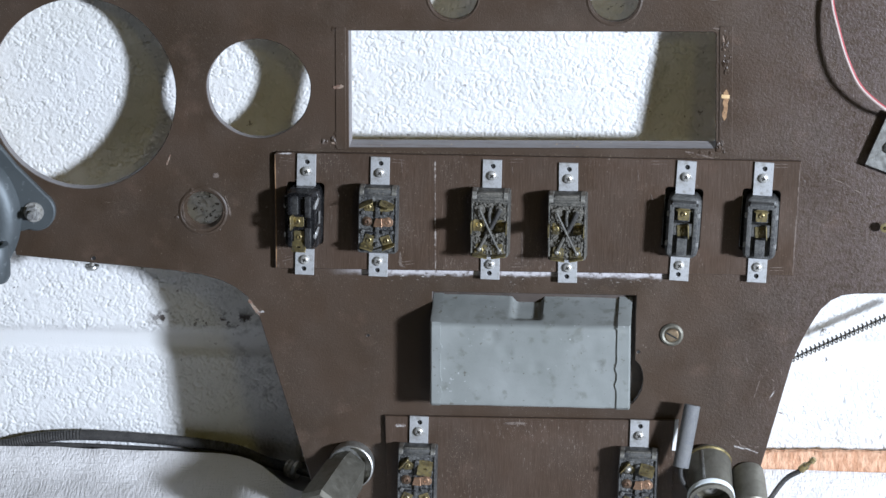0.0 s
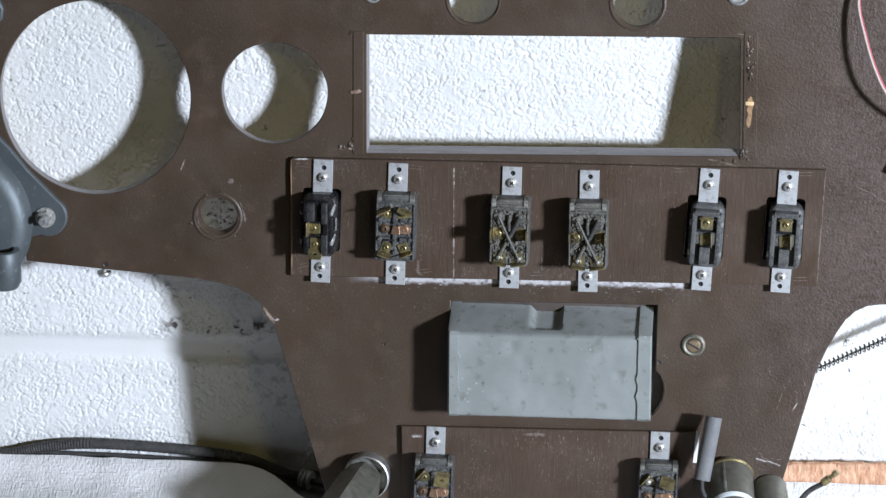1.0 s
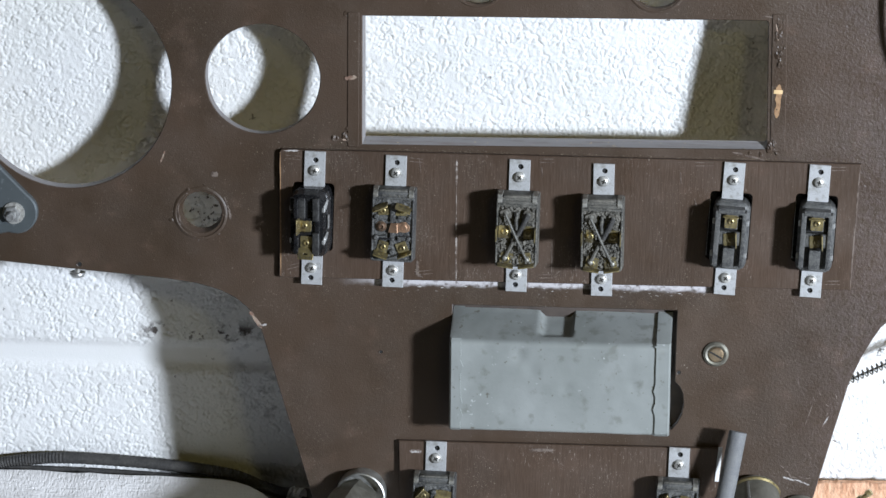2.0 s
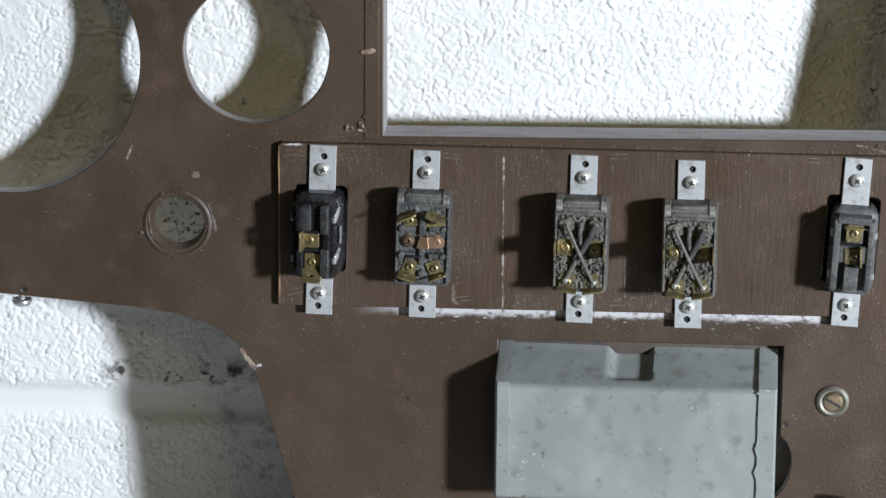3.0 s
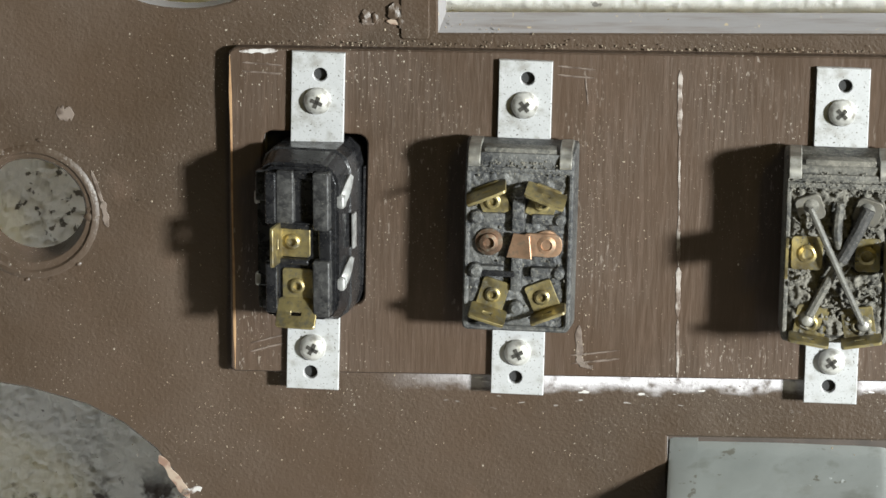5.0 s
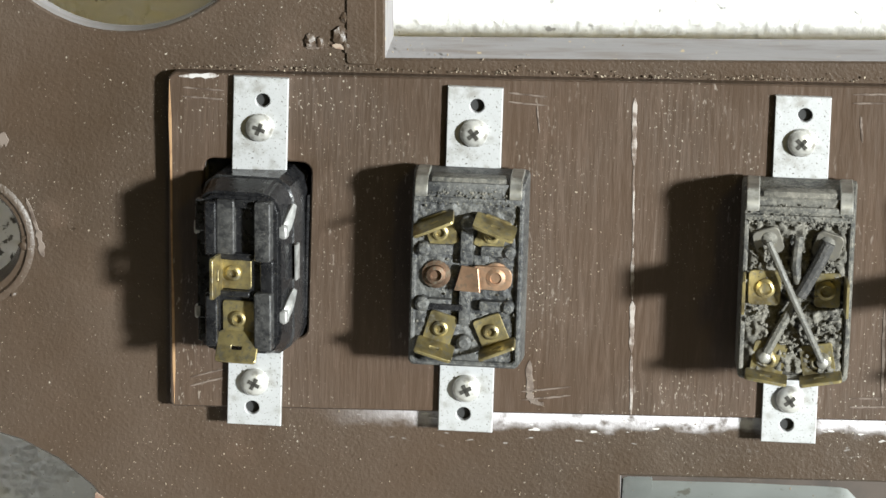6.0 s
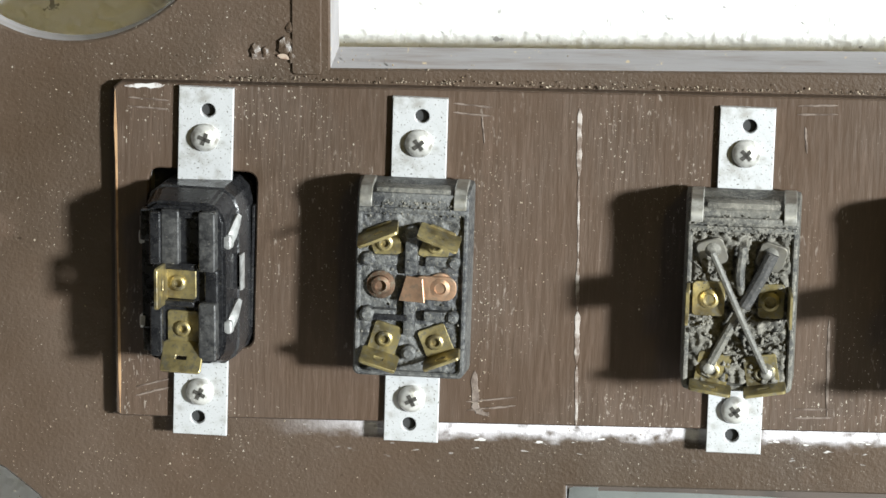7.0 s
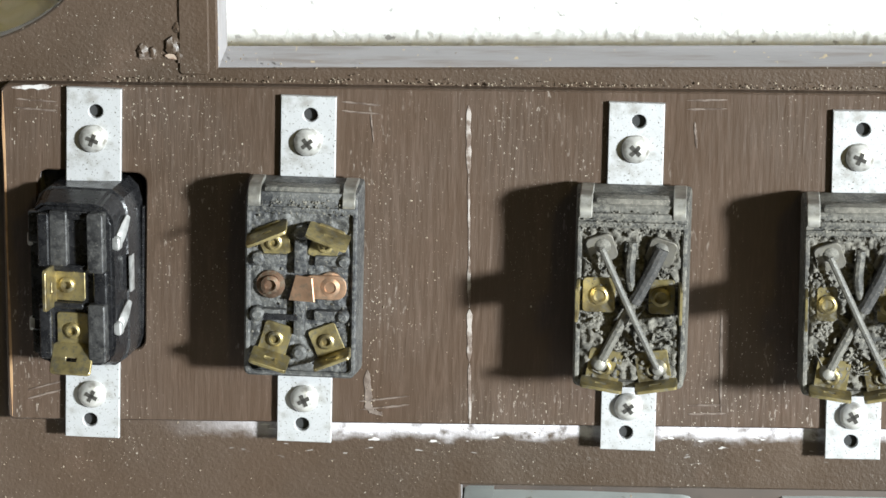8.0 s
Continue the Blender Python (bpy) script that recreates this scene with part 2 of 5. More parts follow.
DULL = metal("dust_dulled_tin", (0.17, 0.16, 0.14), 0.6, (0.10, 0.09, 0.075), 0.5, 0.6)
DUSTY = plastic("dust_caked_bakelite", (0.024, 0.024, 0.022), 0.55, (0.138, 0.130, 0.110), 0.84)
FLUFF = plastic("grey_fluff", (0.042, 0.040, 0.034), 0.95, (0.185, 0.172, 0.145), 0.70)
RUBBER = plastic("black_rubber", (0.02, 0.02, 0.02), 0.6, (0.07, 0.065, 0.06), 0.5)
SLEEVE = plastic("grey_sleeve", (0.115, 0.118, 0.125), 0.6, (0.17, 0.17, 0.16), 0.5)

k = Mat("grey_sheet_metal_paint", (0.295, 0.310, 0.300), 0.34, 0.15)
k.mix(k.ramp(k.noise(22, 6), 0.35, 0.7), (0.225, 0.240, 0.228))
k.mix(k.math("MULTIPLY", k.ramp(k.noise(130, 5), 0.55, 0.70), 0.6), (0.150, 0.155, 0.135))
k.mix(k.math("MULTIPLY", k.ramp(k.noise(60, 6, (1, 0.5, 1), 0.7), 0.60, 0.70), 0.28), (0.17, 0.165, 0.13))
k.mix(k.math("MULTIPLY", k.ramp(k.noise(300, 4), 0.655, 0.70), 0.75), (0.11, 0.10, 0.075))
k.mix(k.math("MULTIPLY", k.math("MULTIPLY", k.ramp(k.noise(420, 4), 0.665, 0.73), k.ramp(k.noise(38, 3), 0.50, 0.64)), 0.7), (0.55, 0.57, 0.57))
k.bump(k.noise(25, 3), 0.0012, 0.35).bump(k.noise(500, 3), 0.0002, 0.3)
k.gloss(k.noise(60, 3), 0.33, 0.52)
SHEET = k.done()

k = Mat("cast_zinc", (0.10, 0.114, 0.12), 0.5, 0.4)
k.mix(k.ramp(k.noise(30, 5), 0.4, 0.7), (0.082, 0.096, 0.103))
k.mix(k.math("MULTIPLY", k.ramp(k.noise(260, 4), 0.62, 0.7), 0.5), (0.20, 0.225, 0.235))
k.bump(k.noise(300, 4), 0.0003, 0.4)
CAST = k.done()

OLIVE = metal("olive_plated_steel", (0.23, 0.22, 0.185), 0.5, (0.17, 0.16, 0.128), 0.7, 0.3)
STEEL = metal("dull_steel", (0.40, 0.40, 0.38), 0.40, (0.20, 0.19, 0.175), 0.6, 0.3)
RED = Mat("red_insulation", (0.33, 0.04, 0.05), 0.5).done()
CREAM = Mat("white_insulation", (0.40, 0.32, 0.29), 0.55).done()
PAPER = Mat("white_card", (0.62, 0.62, 0.60), 0.7).done()
WHITE_RING = Mat("white_enamel", (0.70, 0.74, 0.74), 0.4).done()


# ---- mesh helpers, in millimetres ----
def part(name, bm, mats, parent, label="", smooth=35):
    mesh = bpy.data.meshes.new(name)
    bmesh.ops.scale(bm, vec=(0.001, 0.001, 0.001), verts=bm.verts)
    bmesh.ops.recalc_face_normals(bm, faces=bm.faces)
    bm.to_mesh(mesh)
    bm.free()
    mats = list(mats) if isinstance(mats, (list, tuple)) else [mats]
    for m in mats + mats[-1:] * (3 - len(mats)):
        mesh.materials.append(m)
    mesh.shade_smooth()
    mesh.set_sharp_from_angle(angle=radians(smooth))
    ob = new(name, mesh)
    if parent:
        ob.parent = parent
    return tagged(ob, label)


def thing(name, m, label, category, group=""):
    ob = new(name)
    ob.empty_display_size = 0.01
    ob.matrix_basis = m
    return tagged(ob, label, category, group)


def mm(x, y, z, rx=0, ry=0, rz=0):
    return pose(x / 1000, y / 1000, z / 1000, rx, ry, rz)


def block(bm, x0, x1, y0, y1, z0, z1, bevel=0.0, m=None, seg=2, taper=1.0):
    made = bmesh.ops.create_cube(bm, size=1)["verts"]
    for v in made:
        f = taper if v.co.z > 0 else 1.0
        v.co = Vector(((x0 + x1) / 2 + v.co.x * f * (x1 - x0), (y0 + y1) / 2 + v.co.y * f * (y1 - y0), (z0 + z1) / 2 + v.co.z * (z1 - z0)))
        if m is not None:
            v.co = m @ v.co
    if bevel:
        edges = {e for v in made for e in v.link_edges}
        bmesh.ops.bevel(bm, geom=list(edges), offset=bevel, segments=seg, profile=0.6, affect="EDGES")
    return bm


def turned(bm, profile, seg=20, m=None):
    """A lathe: profile is (radius, height) from one end to the other."""
    rings = []
    for r, z in profile:
        if r < 1e-6:
            ring = [bm.verts.new((0, 0, z))]
        else:
            ring = [bm.verts.new((r * math.cos(2 * math.pi * i / seg), r * math.sin(2 * math.pi * i / seg), z)) for i in range(seg)]
        rings.append(ring)
    for a, b in zip(rings, rings[1:]):
        for i in range(seg):
            q = [a[i % len(a)], a[(i + 1) % len(a)], b[(i + 1) % len(b)], b[i % len(b)]]
            q = list(dict.fromkeys(q))
            if len(q) > 2:
                bm.faces.new(q)
    if m is not None:
        for ring in rings:
            for v in ring:
                v.co = m @ v.co
    return bm


def smooth_path(points, steps=8):
    pts = [Vector(p) for p in points]
    pts = [2 * pts[0] - pts[1]] + pts + [2 * pts[-1] - pts[-2]]
    out = []
    for a, b, c, d in zip(pts, pts[1:], pts[2:], pts[3:]):
        for i in range(steps):
            t = i / steps
            out.append(0.5 * (2 * b + (c - a) * t + (2 * a - 5 * b + 4 * c - d) * t * t + (3 * b - 3 * c + d - a) * t ** 3))
    return out + [pts[-2]]


def tube(bm, points, radius, seg=10, steps=8, ribs=0.0):
    path = smooth_path(points, steps) if steps else [Vector(p) for p in points]
    rings, side = [], None
    for i, p in enumerate(path):
        d = (path[min(i + 1, len(path) - 1)] - path[max(i - 1, 0)]).normalized()
        if side is None:
            side = d.orthogonal().normalized()
        side = (side - d * side.dot(d)).normalized()
        up = d.cross(side)
        r = radius + (ribs if i % 2 else 0)
        rings.append([bm.verts.new(p + r * (side * math.cos(2 * math.pi * j / seg) + up * math.sin(2 * math.pi * j / seg))) for j in range(seg)])
    for a, b in zip(rings, rings[1:]):
        for j in range(seg):
            bm.faces.new((a[j], a[(j + 1) % seg], b[(j + 1) % seg], b[j]))
    bm.faces.new(rings[0][::-1])
    bm.faces.new(rings[-1])
    return bm


def band(bm, path, thick):
    """A bent strip of sheet along (x, y, z, half width), its face turned outwards along x and z."""
    rows = []
    pts = [Vector(p[:3]) for p in path]
    for i, p in enumerate(pts):
        d = (pts[min(i + 1, len(pts) - 1)] - pts[max(i - 1, 0)]).normalized()
        side = d.cross(Vector((0.8, 0.2, 0.6))).normalized()
        out = side.cross(d).normalized()
        w = path[i][3]
        rows.append([bm.verts.new(p + side * a * w + out * b * thick / 2) for a, b in ((-1, -1), (1, -1), (1, 0.6), (0.7, 1), (-0.7, 1), (-1, 0.6))])
    for p, q in zip(rows, rows[1:]):
        for i in range(6):
            bm.faces.new((p[i], p[(i + 1) % 6], q[(i + 1) % 6], q[i]))
    bm.faces.new(rows[0][::-1])
    bm.faces.new(rows[-1])
    return bm


def inset(loop, by):
    """A closed 2D loop moved by that much to its left side."""
    out, n = [], len(loop)
    for i in range(n):
        a, b, c = Vector(loop[i - 1]), Vector(loop[i]), Vector(loop[(i + 1) % n])
        d1, d2 = (b - a).normalized(), (c - b).normalized()
        n1, n2 = Vector((-d1.y, d1.x)), Vector((-d2.y, d2.x))
        mid = n1 + n2
        mid = mid / max(mid.length_squared / 2, 0.3) if mid.length > 1e-6 else n1
        out.append(tuple(b + mid * by))
    return out


def area(loop):
    return sum(a[0] * b[1] - b[0] * a[1] for a, b in zip(loop, loop[1:] + loop[:1])) / 2


def slab(bm, outer, holes, z0, z1, chamfer=0.4, backs_of=None, painted=()):
    """A board with holes cut through it; its cut edges take the second material."""
    outer = outer if area(outer) > 0 else outer[::-1]
    holes = [h if area(h) < 0 else h[::-1] for h in holes]
    loops = [outer] + holes
    behind = [outer] + [(backs_of or {}).get(i, h) for i, h in enumerate(holes)]
    behind = [b if area(b) * area(l) > 0 else b[::-1] for b, l in zip(behind, loops)]
    face = [inset(l, chamfer) for l in loops]
    tops, rims, backs = [], [], []
    for l, f, q in zip(loops, face, behind):
        tops.append([bm.verts.new((*p, z1)) for p in f])
        rims.append([bm.verts.new((*p, z1 - chamfer)) for p in l])
        backs.append([bm.verts.new((*p, z0)) for p in q])
    for layer, flat in ((tops, face), (backs, behind)):
        verts = [v for l in layer for v in l]
        for tri in tessellate_polygon([[Vector((*p, 0)) for p in l] for l in flat]):
            try:
                f = bm.faces.new([verts[i] for i in tri])
                f.material_index = 2 if layer is backs else 0
            except ValueError:
                pass
    for k_loop, (t, r, b) in enumerate(zip(tops, rims, backs)):
        n = len(t)
        for i in range(n):
            j = (i + 1) % n
            bm.faces.new((t[i], t[j], r[j], r[i]))
            bm.faces.new((r[i], r[j], b[j], b[i])).material_index = 0 if k_loop in painted else 1
    return bm


def oval(x, y, rx, ry=None, n=48, wobble=0.0):
    ry = ry or rx
    return [(x + (rx + wobble * math.sin(3 * a + 1) + wobble * math.sin(7 * a)) * math.cos(a), y + (ry + wobble * math.sin(2 * a)) * math.sin(a)) for a in (2 * math.pi * i / n for i in range(n))]


def oblong(x0, x1, y0, y1, r=1.5, n=4):
    out = []
    for cx, cy, a0 in ((x1 - r, y1 - r, 0), (x0 + r, y1 - r, 90), (x0 + r, y0 + r, 180), (x1 - r, y0 + r, 270)):
        out += [(cx + r * math.cos(radians(a0 + 90 * i / n)), cy + r * math.sin(radians(a0 + 90 * i / n))) for i in range(n + 1)]
    return out


def turn2(loop, cx, cy, degrees):
    c, s = math.cos(radians(degrees)), math.sin(radians(degrees))
    return [(cx + c * (x - cx) - s * (y - cy), cy + s * (x - cx) + c * (y - cy)) for x, y in loop]


# ---- the room ----
def soft_noise(X, Z, cell, seed):
    """Smooth random values from 0 to 1 over the plane, with features of that size."""
    grid = np.random.default_rng(seed).random((257, 257))
    u, v = X / cell + 500.3, Z / cell + 500.7
    i, j = np.floor(u).astype(int), np.floor(v).astype(int)
    f, g = u - i, v - j
    f, g = f * f * (3 - 2 * f), g * g * (3 - 2 * g)
    i, j = i % 256, j % 256
    return (grid[i, j] * (1 - f) + grid[i + 1, j] * f) * (1 - g) + (grid[i, j + 1] * (1 - f) + grid[i + 1, j + 1] * f) * g


def wall_relief(xs, zs):
    """Rough lumpy masonry paint, cracked into flat beads, with one smooth joint, in metres."""
    rng = np.random.default_rng(5)
    X, Z = np.meshgrid(xs, zs)
    U = X + 0.0016 * (soft_noise(X, Z, 0.0042, 1) - 0.5) + 0.0012 * (soft_noise(X, Z, 0.0017, 2) - 0.5)
    V = Z + 0.0016 * (soft_noise(X, Z, 0.0042, 3) - 0.5) + 0.0012 * (soft_noise(X, Z, 0.0017, 4) - 0.5)
    out = np.zeros_like(X)
    for cell, amount, wide, seed in ((0.0047, 0.00062, 0.13, 6), (0.0024, 0.00046, 0.22, 7)):
        i, j = np.floor(U / cell).astype(int), np.floor(V / cell).astype(int)
        jit = rng.random((331, 331, 3))
        best, second, lift = np.full_like(X, 9.0), np.full_like(X, 9.0), np.zeros_like(X)
        for di in (-1, 0, 1):
            for dj in (-1, 0, 1):
                p = jit[(i + di) % 331, (j + dj) % 331]
                d = np.hypot((i + di + p[..., 0]) - U / cell, (j + dj + p[..., 1]) - V / cell)
                lift = np.where(d < best, p[..., 2], lift)
                second = np.minimum(second, np.maximum(best, d))
                best = np.minimum(best, d)
        crack = np.clip((second - best) / wide, 0, 1)
        crack = crack * crack * (3 - 2 * crack)
        mask = np.clip((soft_noise(X, Z, 0.0052, seed) - 0.34) / 0.22, 0, 1)
        out += amount * (1 - mask * (1 - crack)) + amount * 0.45 * lift * crack * mask
    out += 0.00022 * soft_noise(X, Z, 0.0020, 8) + 0.00022 * soft_noise(X, Z, 0.0012, 9)
    joint = np.exp(-(((Z - (UP - 0.0905 + 0.02 * (X + 0.2) * (X > -0.2) * 0.6)) / 0.0075) ** 4))
    return out * (1 - joint) - 0.0012 * joint


WALL_Y = 0.053


def build_wall():
    fx, fz = np.arange(-0.30, 0.26, 0.00058), np.arange(-0.002, 0.33, 0.00058)
    xs = np.concatenate([np.linspace(-2.2, -0.33, 8), fx, np.linspace(0.29, 3.0, 8)])
    zs = np.concatenate([fz, np.linspace(0.37, 2.45, 8)])
    relief = wall_relief(xs, zs)
    X, Z = np.meshgrid(xs, zs)
    Y = WALL_Y + 0.0009 + 0.021 * X - relief
    n, m = X.shape
    co = np.stack([X, Y, Z], -1).reshape(-1, 3)
    idx = np.arange(n * m).reshape(n, m)
    quads = np.stack([idx[:-1, :-1], idx[:-1, 1:], idx[1:, 1:], idx[1:, :-1]], -1).reshape(-1, 4)
    back = np.array([[-2.2, 0.2, -0.002], [3.0, 0.2, -0.002], [3.0, 0.2, 2.45], [-2.2, 0.2, 2.45]])
    base = n * m
    corner = (idx[0, 0], idx[0, -1], idx[-1, -1], idx[-1, 0])
    co = np.concatenate([co, back])
    mesh = bpy.data.meshes.new("wall_north")
    extra = [(base + 1, base, base + 3, base + 2)] + [(corner[i], base + i, base + (i + 1) % 4, corner[(i + 1) % 4]) for i in (1, 2, 3)]
    faces = np.concatenate([quads, np.array(extra)])
    mesh.vertices.add(len(co))
    mesh.vertices.foreach_set("co", co.ravel())
    mesh.loops.add(faces.size)
    mesh.loops.foreach_set("vertex_index", faces.ravel().astype(np.int32))
    mesh.polygons.add(len(faces))
    mesh.polygons.foreach_set("loop_start", np.arange(0, faces.size, 4, dtype=np.int32))
    mesh.update(calc_edges=True)
    mesh.validate()
    mesh.shade_smooth()
    mesh.materials.append(WALL)
    tagged(new("wall_north", mesh), "rough white painted masonry wall with a smooth joint", "wall", kind="structure")


build_wall()


def slab_room(name, x0, x1, y0, y1, z0, z1, mat, label, category):
    bm = block(bmesh.new(), x0 * 1000, x1 * 1000, y0 * 1000, y1 * 1000, z0 * 1000, z1 * 1000)
    tagged(part(name, bm, mat, None, label), category=category, kind="structure")


slab_room("floor", -2.2, 3.0, -3.4, 0.2, -0.1, 0.0, CONCRETE, "grey concrete workshop floor", "floor")
slab_room("ceiling", -2.2, 3.0, -3.4, 0.2, 2.45, 2.55, PLASTER, "dull grey painted ceiling", "ceiling")
slab_room("wall_west", -2.3, -2.2, -3.4, 0.2, 0.0, 2.45, PLASTER, "dull grey painted side wall", "wall")
slab_room("wall_east", 3.0, 3.1, -3.4, 0.2, 0.0, 2.45, PLASTER, "dull grey painted side wall", "wall")
slab_room("wall_south", -2.2, 3.0, -3.5, -3.4, 0.0, 2.45, PLASTER, "dull grey painted back wall", "wall")

# ---- the panel ----
SWITCHES = [  # x, y, turn, kind
    (-75.9, 17.0, -0.2, "narrow"), (-35.4, 17.8, 0.0, "bridge"), (26.0, 18.8, 0.3, "crossed"), (68.0, 18.8, 1.2, "crossed"),
    (130.5, 22.7, -1.8, "narrow"), (172.6, 23.6, -1.3, "narrow"), (-10.9, -128.9, 0.0, "bridge"), (111.2, -125.4, 0.0, "bridge"),
]


def switch_hole(x, y, turn, kind):
    left, right, down, up = (10.8, 9.8, 16.3, 18.3) if kind == "narrow" else (9.0, 9.0, 17.0, 17.0)
    return turn2(oblong(x - left, x + right, y - down, y + up, 2.0), x, y, turn)


def build_panel():
    outline = [(-60.5, -169), (166.0, -169), (179.7, -113), (193.5, -55), (199.0, -41), (204.4, -30.6), (208.0, -24.8), (213.0, -19.8), (219.0, -16.6), (227, -15.3),
               (290, -12), (290, 152), (-275, 152), (-275, 20), (-262, 8), (-238, -5), (-237, -13.8), (-193, -16.4), (-150, -18.7), (-134, -20.4), (-122, -23.4), (-114.5, -27.0), (-108, -32), (-104.4, -36.5), (-101.5, -42)]
    panel = thing("dashboard_panel", PANEL, "brown painted plywood dashboard panel leaning on a white wall", "panel")
    notch = [(-5.5, -24.6), (106.5, -21.6), (107, -58.5), (109.6, -61), (111.4, -65), (112, -70), (111.2, -75.5), (109.2, -80), (106.5, -83.6), (-3.5, -87)]
    holes = [oval(-200.3, 79, 51.7, 53.4, 72, 0.15), oval(-103.3, 86, 28.5, 27.7, 56, 0.15), oval(-133.0, 16.4, 10.8, 10.4, 40),
             oval(1.8, 141.6, 13.1, None, 40), oval(89, 143.7, 13.0, None, 40), oval(-51.6, 142.5, 3.2, None, 20), oval(142, 151, 4.3, None, 24),
             [(-54.5, 120.3), (143.2, 127.3), (144.2, 126.3), (146.5, 63.9), (145.6, 62.9), (-52.9, 55.4)], notch]
    holes += [switch_hole(*s) for s in SWITCHES]
    # these edges were cut aslant, the opening narrower behind
    slant = {0: oval(-200.0, 79.4, 51.5, 53.0, 72, 0.15), 1: oval(-102.9, 86.1, 28.2, 27.6, 56, 0.15), 2: oval(-132.6, 17.0, 9.8, 9.6, 40),
             7: [(-53.4, 120.2), (143.2, 127.2), (144.2, 126.2), (146.4, 66.8), (145.5, 65.9), (-51.8, 58.6)]}
    bm = slab(bmesh.new(), outline, holes, -5, 0, 0.4, slant, (3, 4, 5))
    part("board", bm, [PAINT, EDGE, BACK], panel)
    upper = [(-93.6, 50.5), (-92.2, 51.6), (193.1, 58.4), (191.6, -5.8), (-91.6, -14.1), (-92.4, -13.4)]
    bm = slab(bmesh.new(), upper, [switch_hole(*s) for s in SWITCHES[:6]], 0.05, 3.0, 0.3)
    part("upper_board", bm, [BOARD, BOARD], panel, "grained brown board screwed flat on the panel")
    lower = [(-30, -96.2), (131.3, -91.4), (129.5, -166), (-27, -166)]
    bm = slab(bmesh.new(), lower, [switch_hole(*s) for s in SWITCHES[6:]], 0.05, 3.0, 0.3)
    part("lower_board", bm, [BOARD, BOARD], panel, "grained brown board screwed flat on the panel")
    # worn ridges round the cut-outs
    for cx, cy, r, w in ((-133.0, 16.0, 12.8, 0.9), (89, 143.7, 14.6, 0.8), (1.8, 141.6, 14.2, 0.5)):
        bm = turned(bmesh.new(), [(r - w, 0.02), (r - w * 0.5, 0.45), (r + w * 0.4, 0.4), (r + w, 0.02)], 40, Matrix.Translation((cx, cy, 0)))
        part("ring", bm, PAINT, panel, "raised ring of brown paint")
    for cx, cy, r in ((-51.6, 142.5, 4.6), (142, 151, 5.9)):
        bm = turned(bmesh.new(), [(r * 0.68, -3), (r * 0.68, 0.8), (r * 0.8, 1.5), (r, 1.0), (r * 1.05, 0.02)], 28, Matrix.Translation((cx, cy, 0)))
        part("eyelet", bm, CHROME, panel, "bright metal eyelet")
    r5 = random.Random(31)
    for i in range(16):
        a = r5.uniform(0, 2 * math.pi)
        rr = r5.uniform(11.6, 15.5)
        bm = bmesh.new()
        for v in bmesh.ops.create_icosphere(bm, subdivisions=2, radius=r5.uniform(0.4, 1.1), matrix=Matrix.Translation((-133.0 + rr * math.cos(a), 16.2 + rr * math.sin(a), 0)) @ Matrix.Diagonal((1.4, 1, 0.35, 1)))["verts"]:
            v.co += noise.noise_vector(v.co * 0.9) * 0.35
        part("paint_lump", bm, PAINT, panel, "lump of brown paint")
    # filler battens beside the long opening
    for x0, x1, y0, y1, turn in ((147.2, 154.5, 62, 131, -2.0), (-61, -55.3, 54, 122, -1.3)):
        bm = slab(bmesh.new(), turn2(oblong(x0, x1, y0, y1, 0.8), (x0 + x1) / 2, (y0 + y1) / 2, -turn), [], 0.02, 0.5, 0.25)
        part("batten", bm, [PAINT, PAINT], panel, "thin painted batten along the opening")
    part("chip", block(bmesh.new(), 148.6, 153.0, 91.2, 93.2, 0.45, 0.75, 0.1), Mat("pale_wood", (0.62, 0.43, 0.22), 0.7).done(), panel, "chip of pale bare wood")
    pale = Mat("scuffed_paint", (0.15, 0.118, 0.098), 0.55)
    pale.mix(pale.ramp(pale.noise(300, 4), 0.42, 0.62), (0.060, 0.040, 0.029))
    pale = pale.done()
    white = Mat("bared_undercoat", (0.40, 0.38, 0.365), 0.6)
    white.mix(white.ramp(white.noise(500, 4), 0.45, 0.62), (0.12, 0.085, 0.068))
    white = white.done()
    wood = Mat("splintered_wood", (0.28, 0.215, 0.165), 0.7)
    wood.mix(wood.ramp(wood.noise(420, 4), 0.42, 0.62), (0.17, 0.10, 0.07))
    wood = wood.done()
    score = Mat("scored_line", (0.30, 0.265, 0.24), 0.6)
    score.mix(score.ramp(score.noise(420, 5), 0.38, 0.58), (0.11, 0.078, 0.060))
    score = score.done()
    rnd = random.Random(8)

    def scrape(x0, y0, x1, y1, wide, z, mat, label):
        a, b = Vector((x0, y0)), Vector((x1, y1))
        side = Vector((-(b - a).y, (b - a).x)).normalized()
        n = 9
        up = [a + (b - a) * (i / n) + side * wide * (0.5 if 0 < i < n else 0.12) * rnd.uniform(0.5, 1.3) for i in range(n + 1)]
        dn = [a + (b - a) * (i / n) - side * wide * (0.5 if 0 < i < n else 0.1) * rnd.uniform(0.5, 1.3) for i in range(n, -1, -1)]
        bm = slab(bmesh.new(), [tuple(p) for p in dn[::-1] + up[::-1]], [], z + 0.01, z + 0.16, 0.06)
        part("scrape", bm, [mat, mat], panel, label)

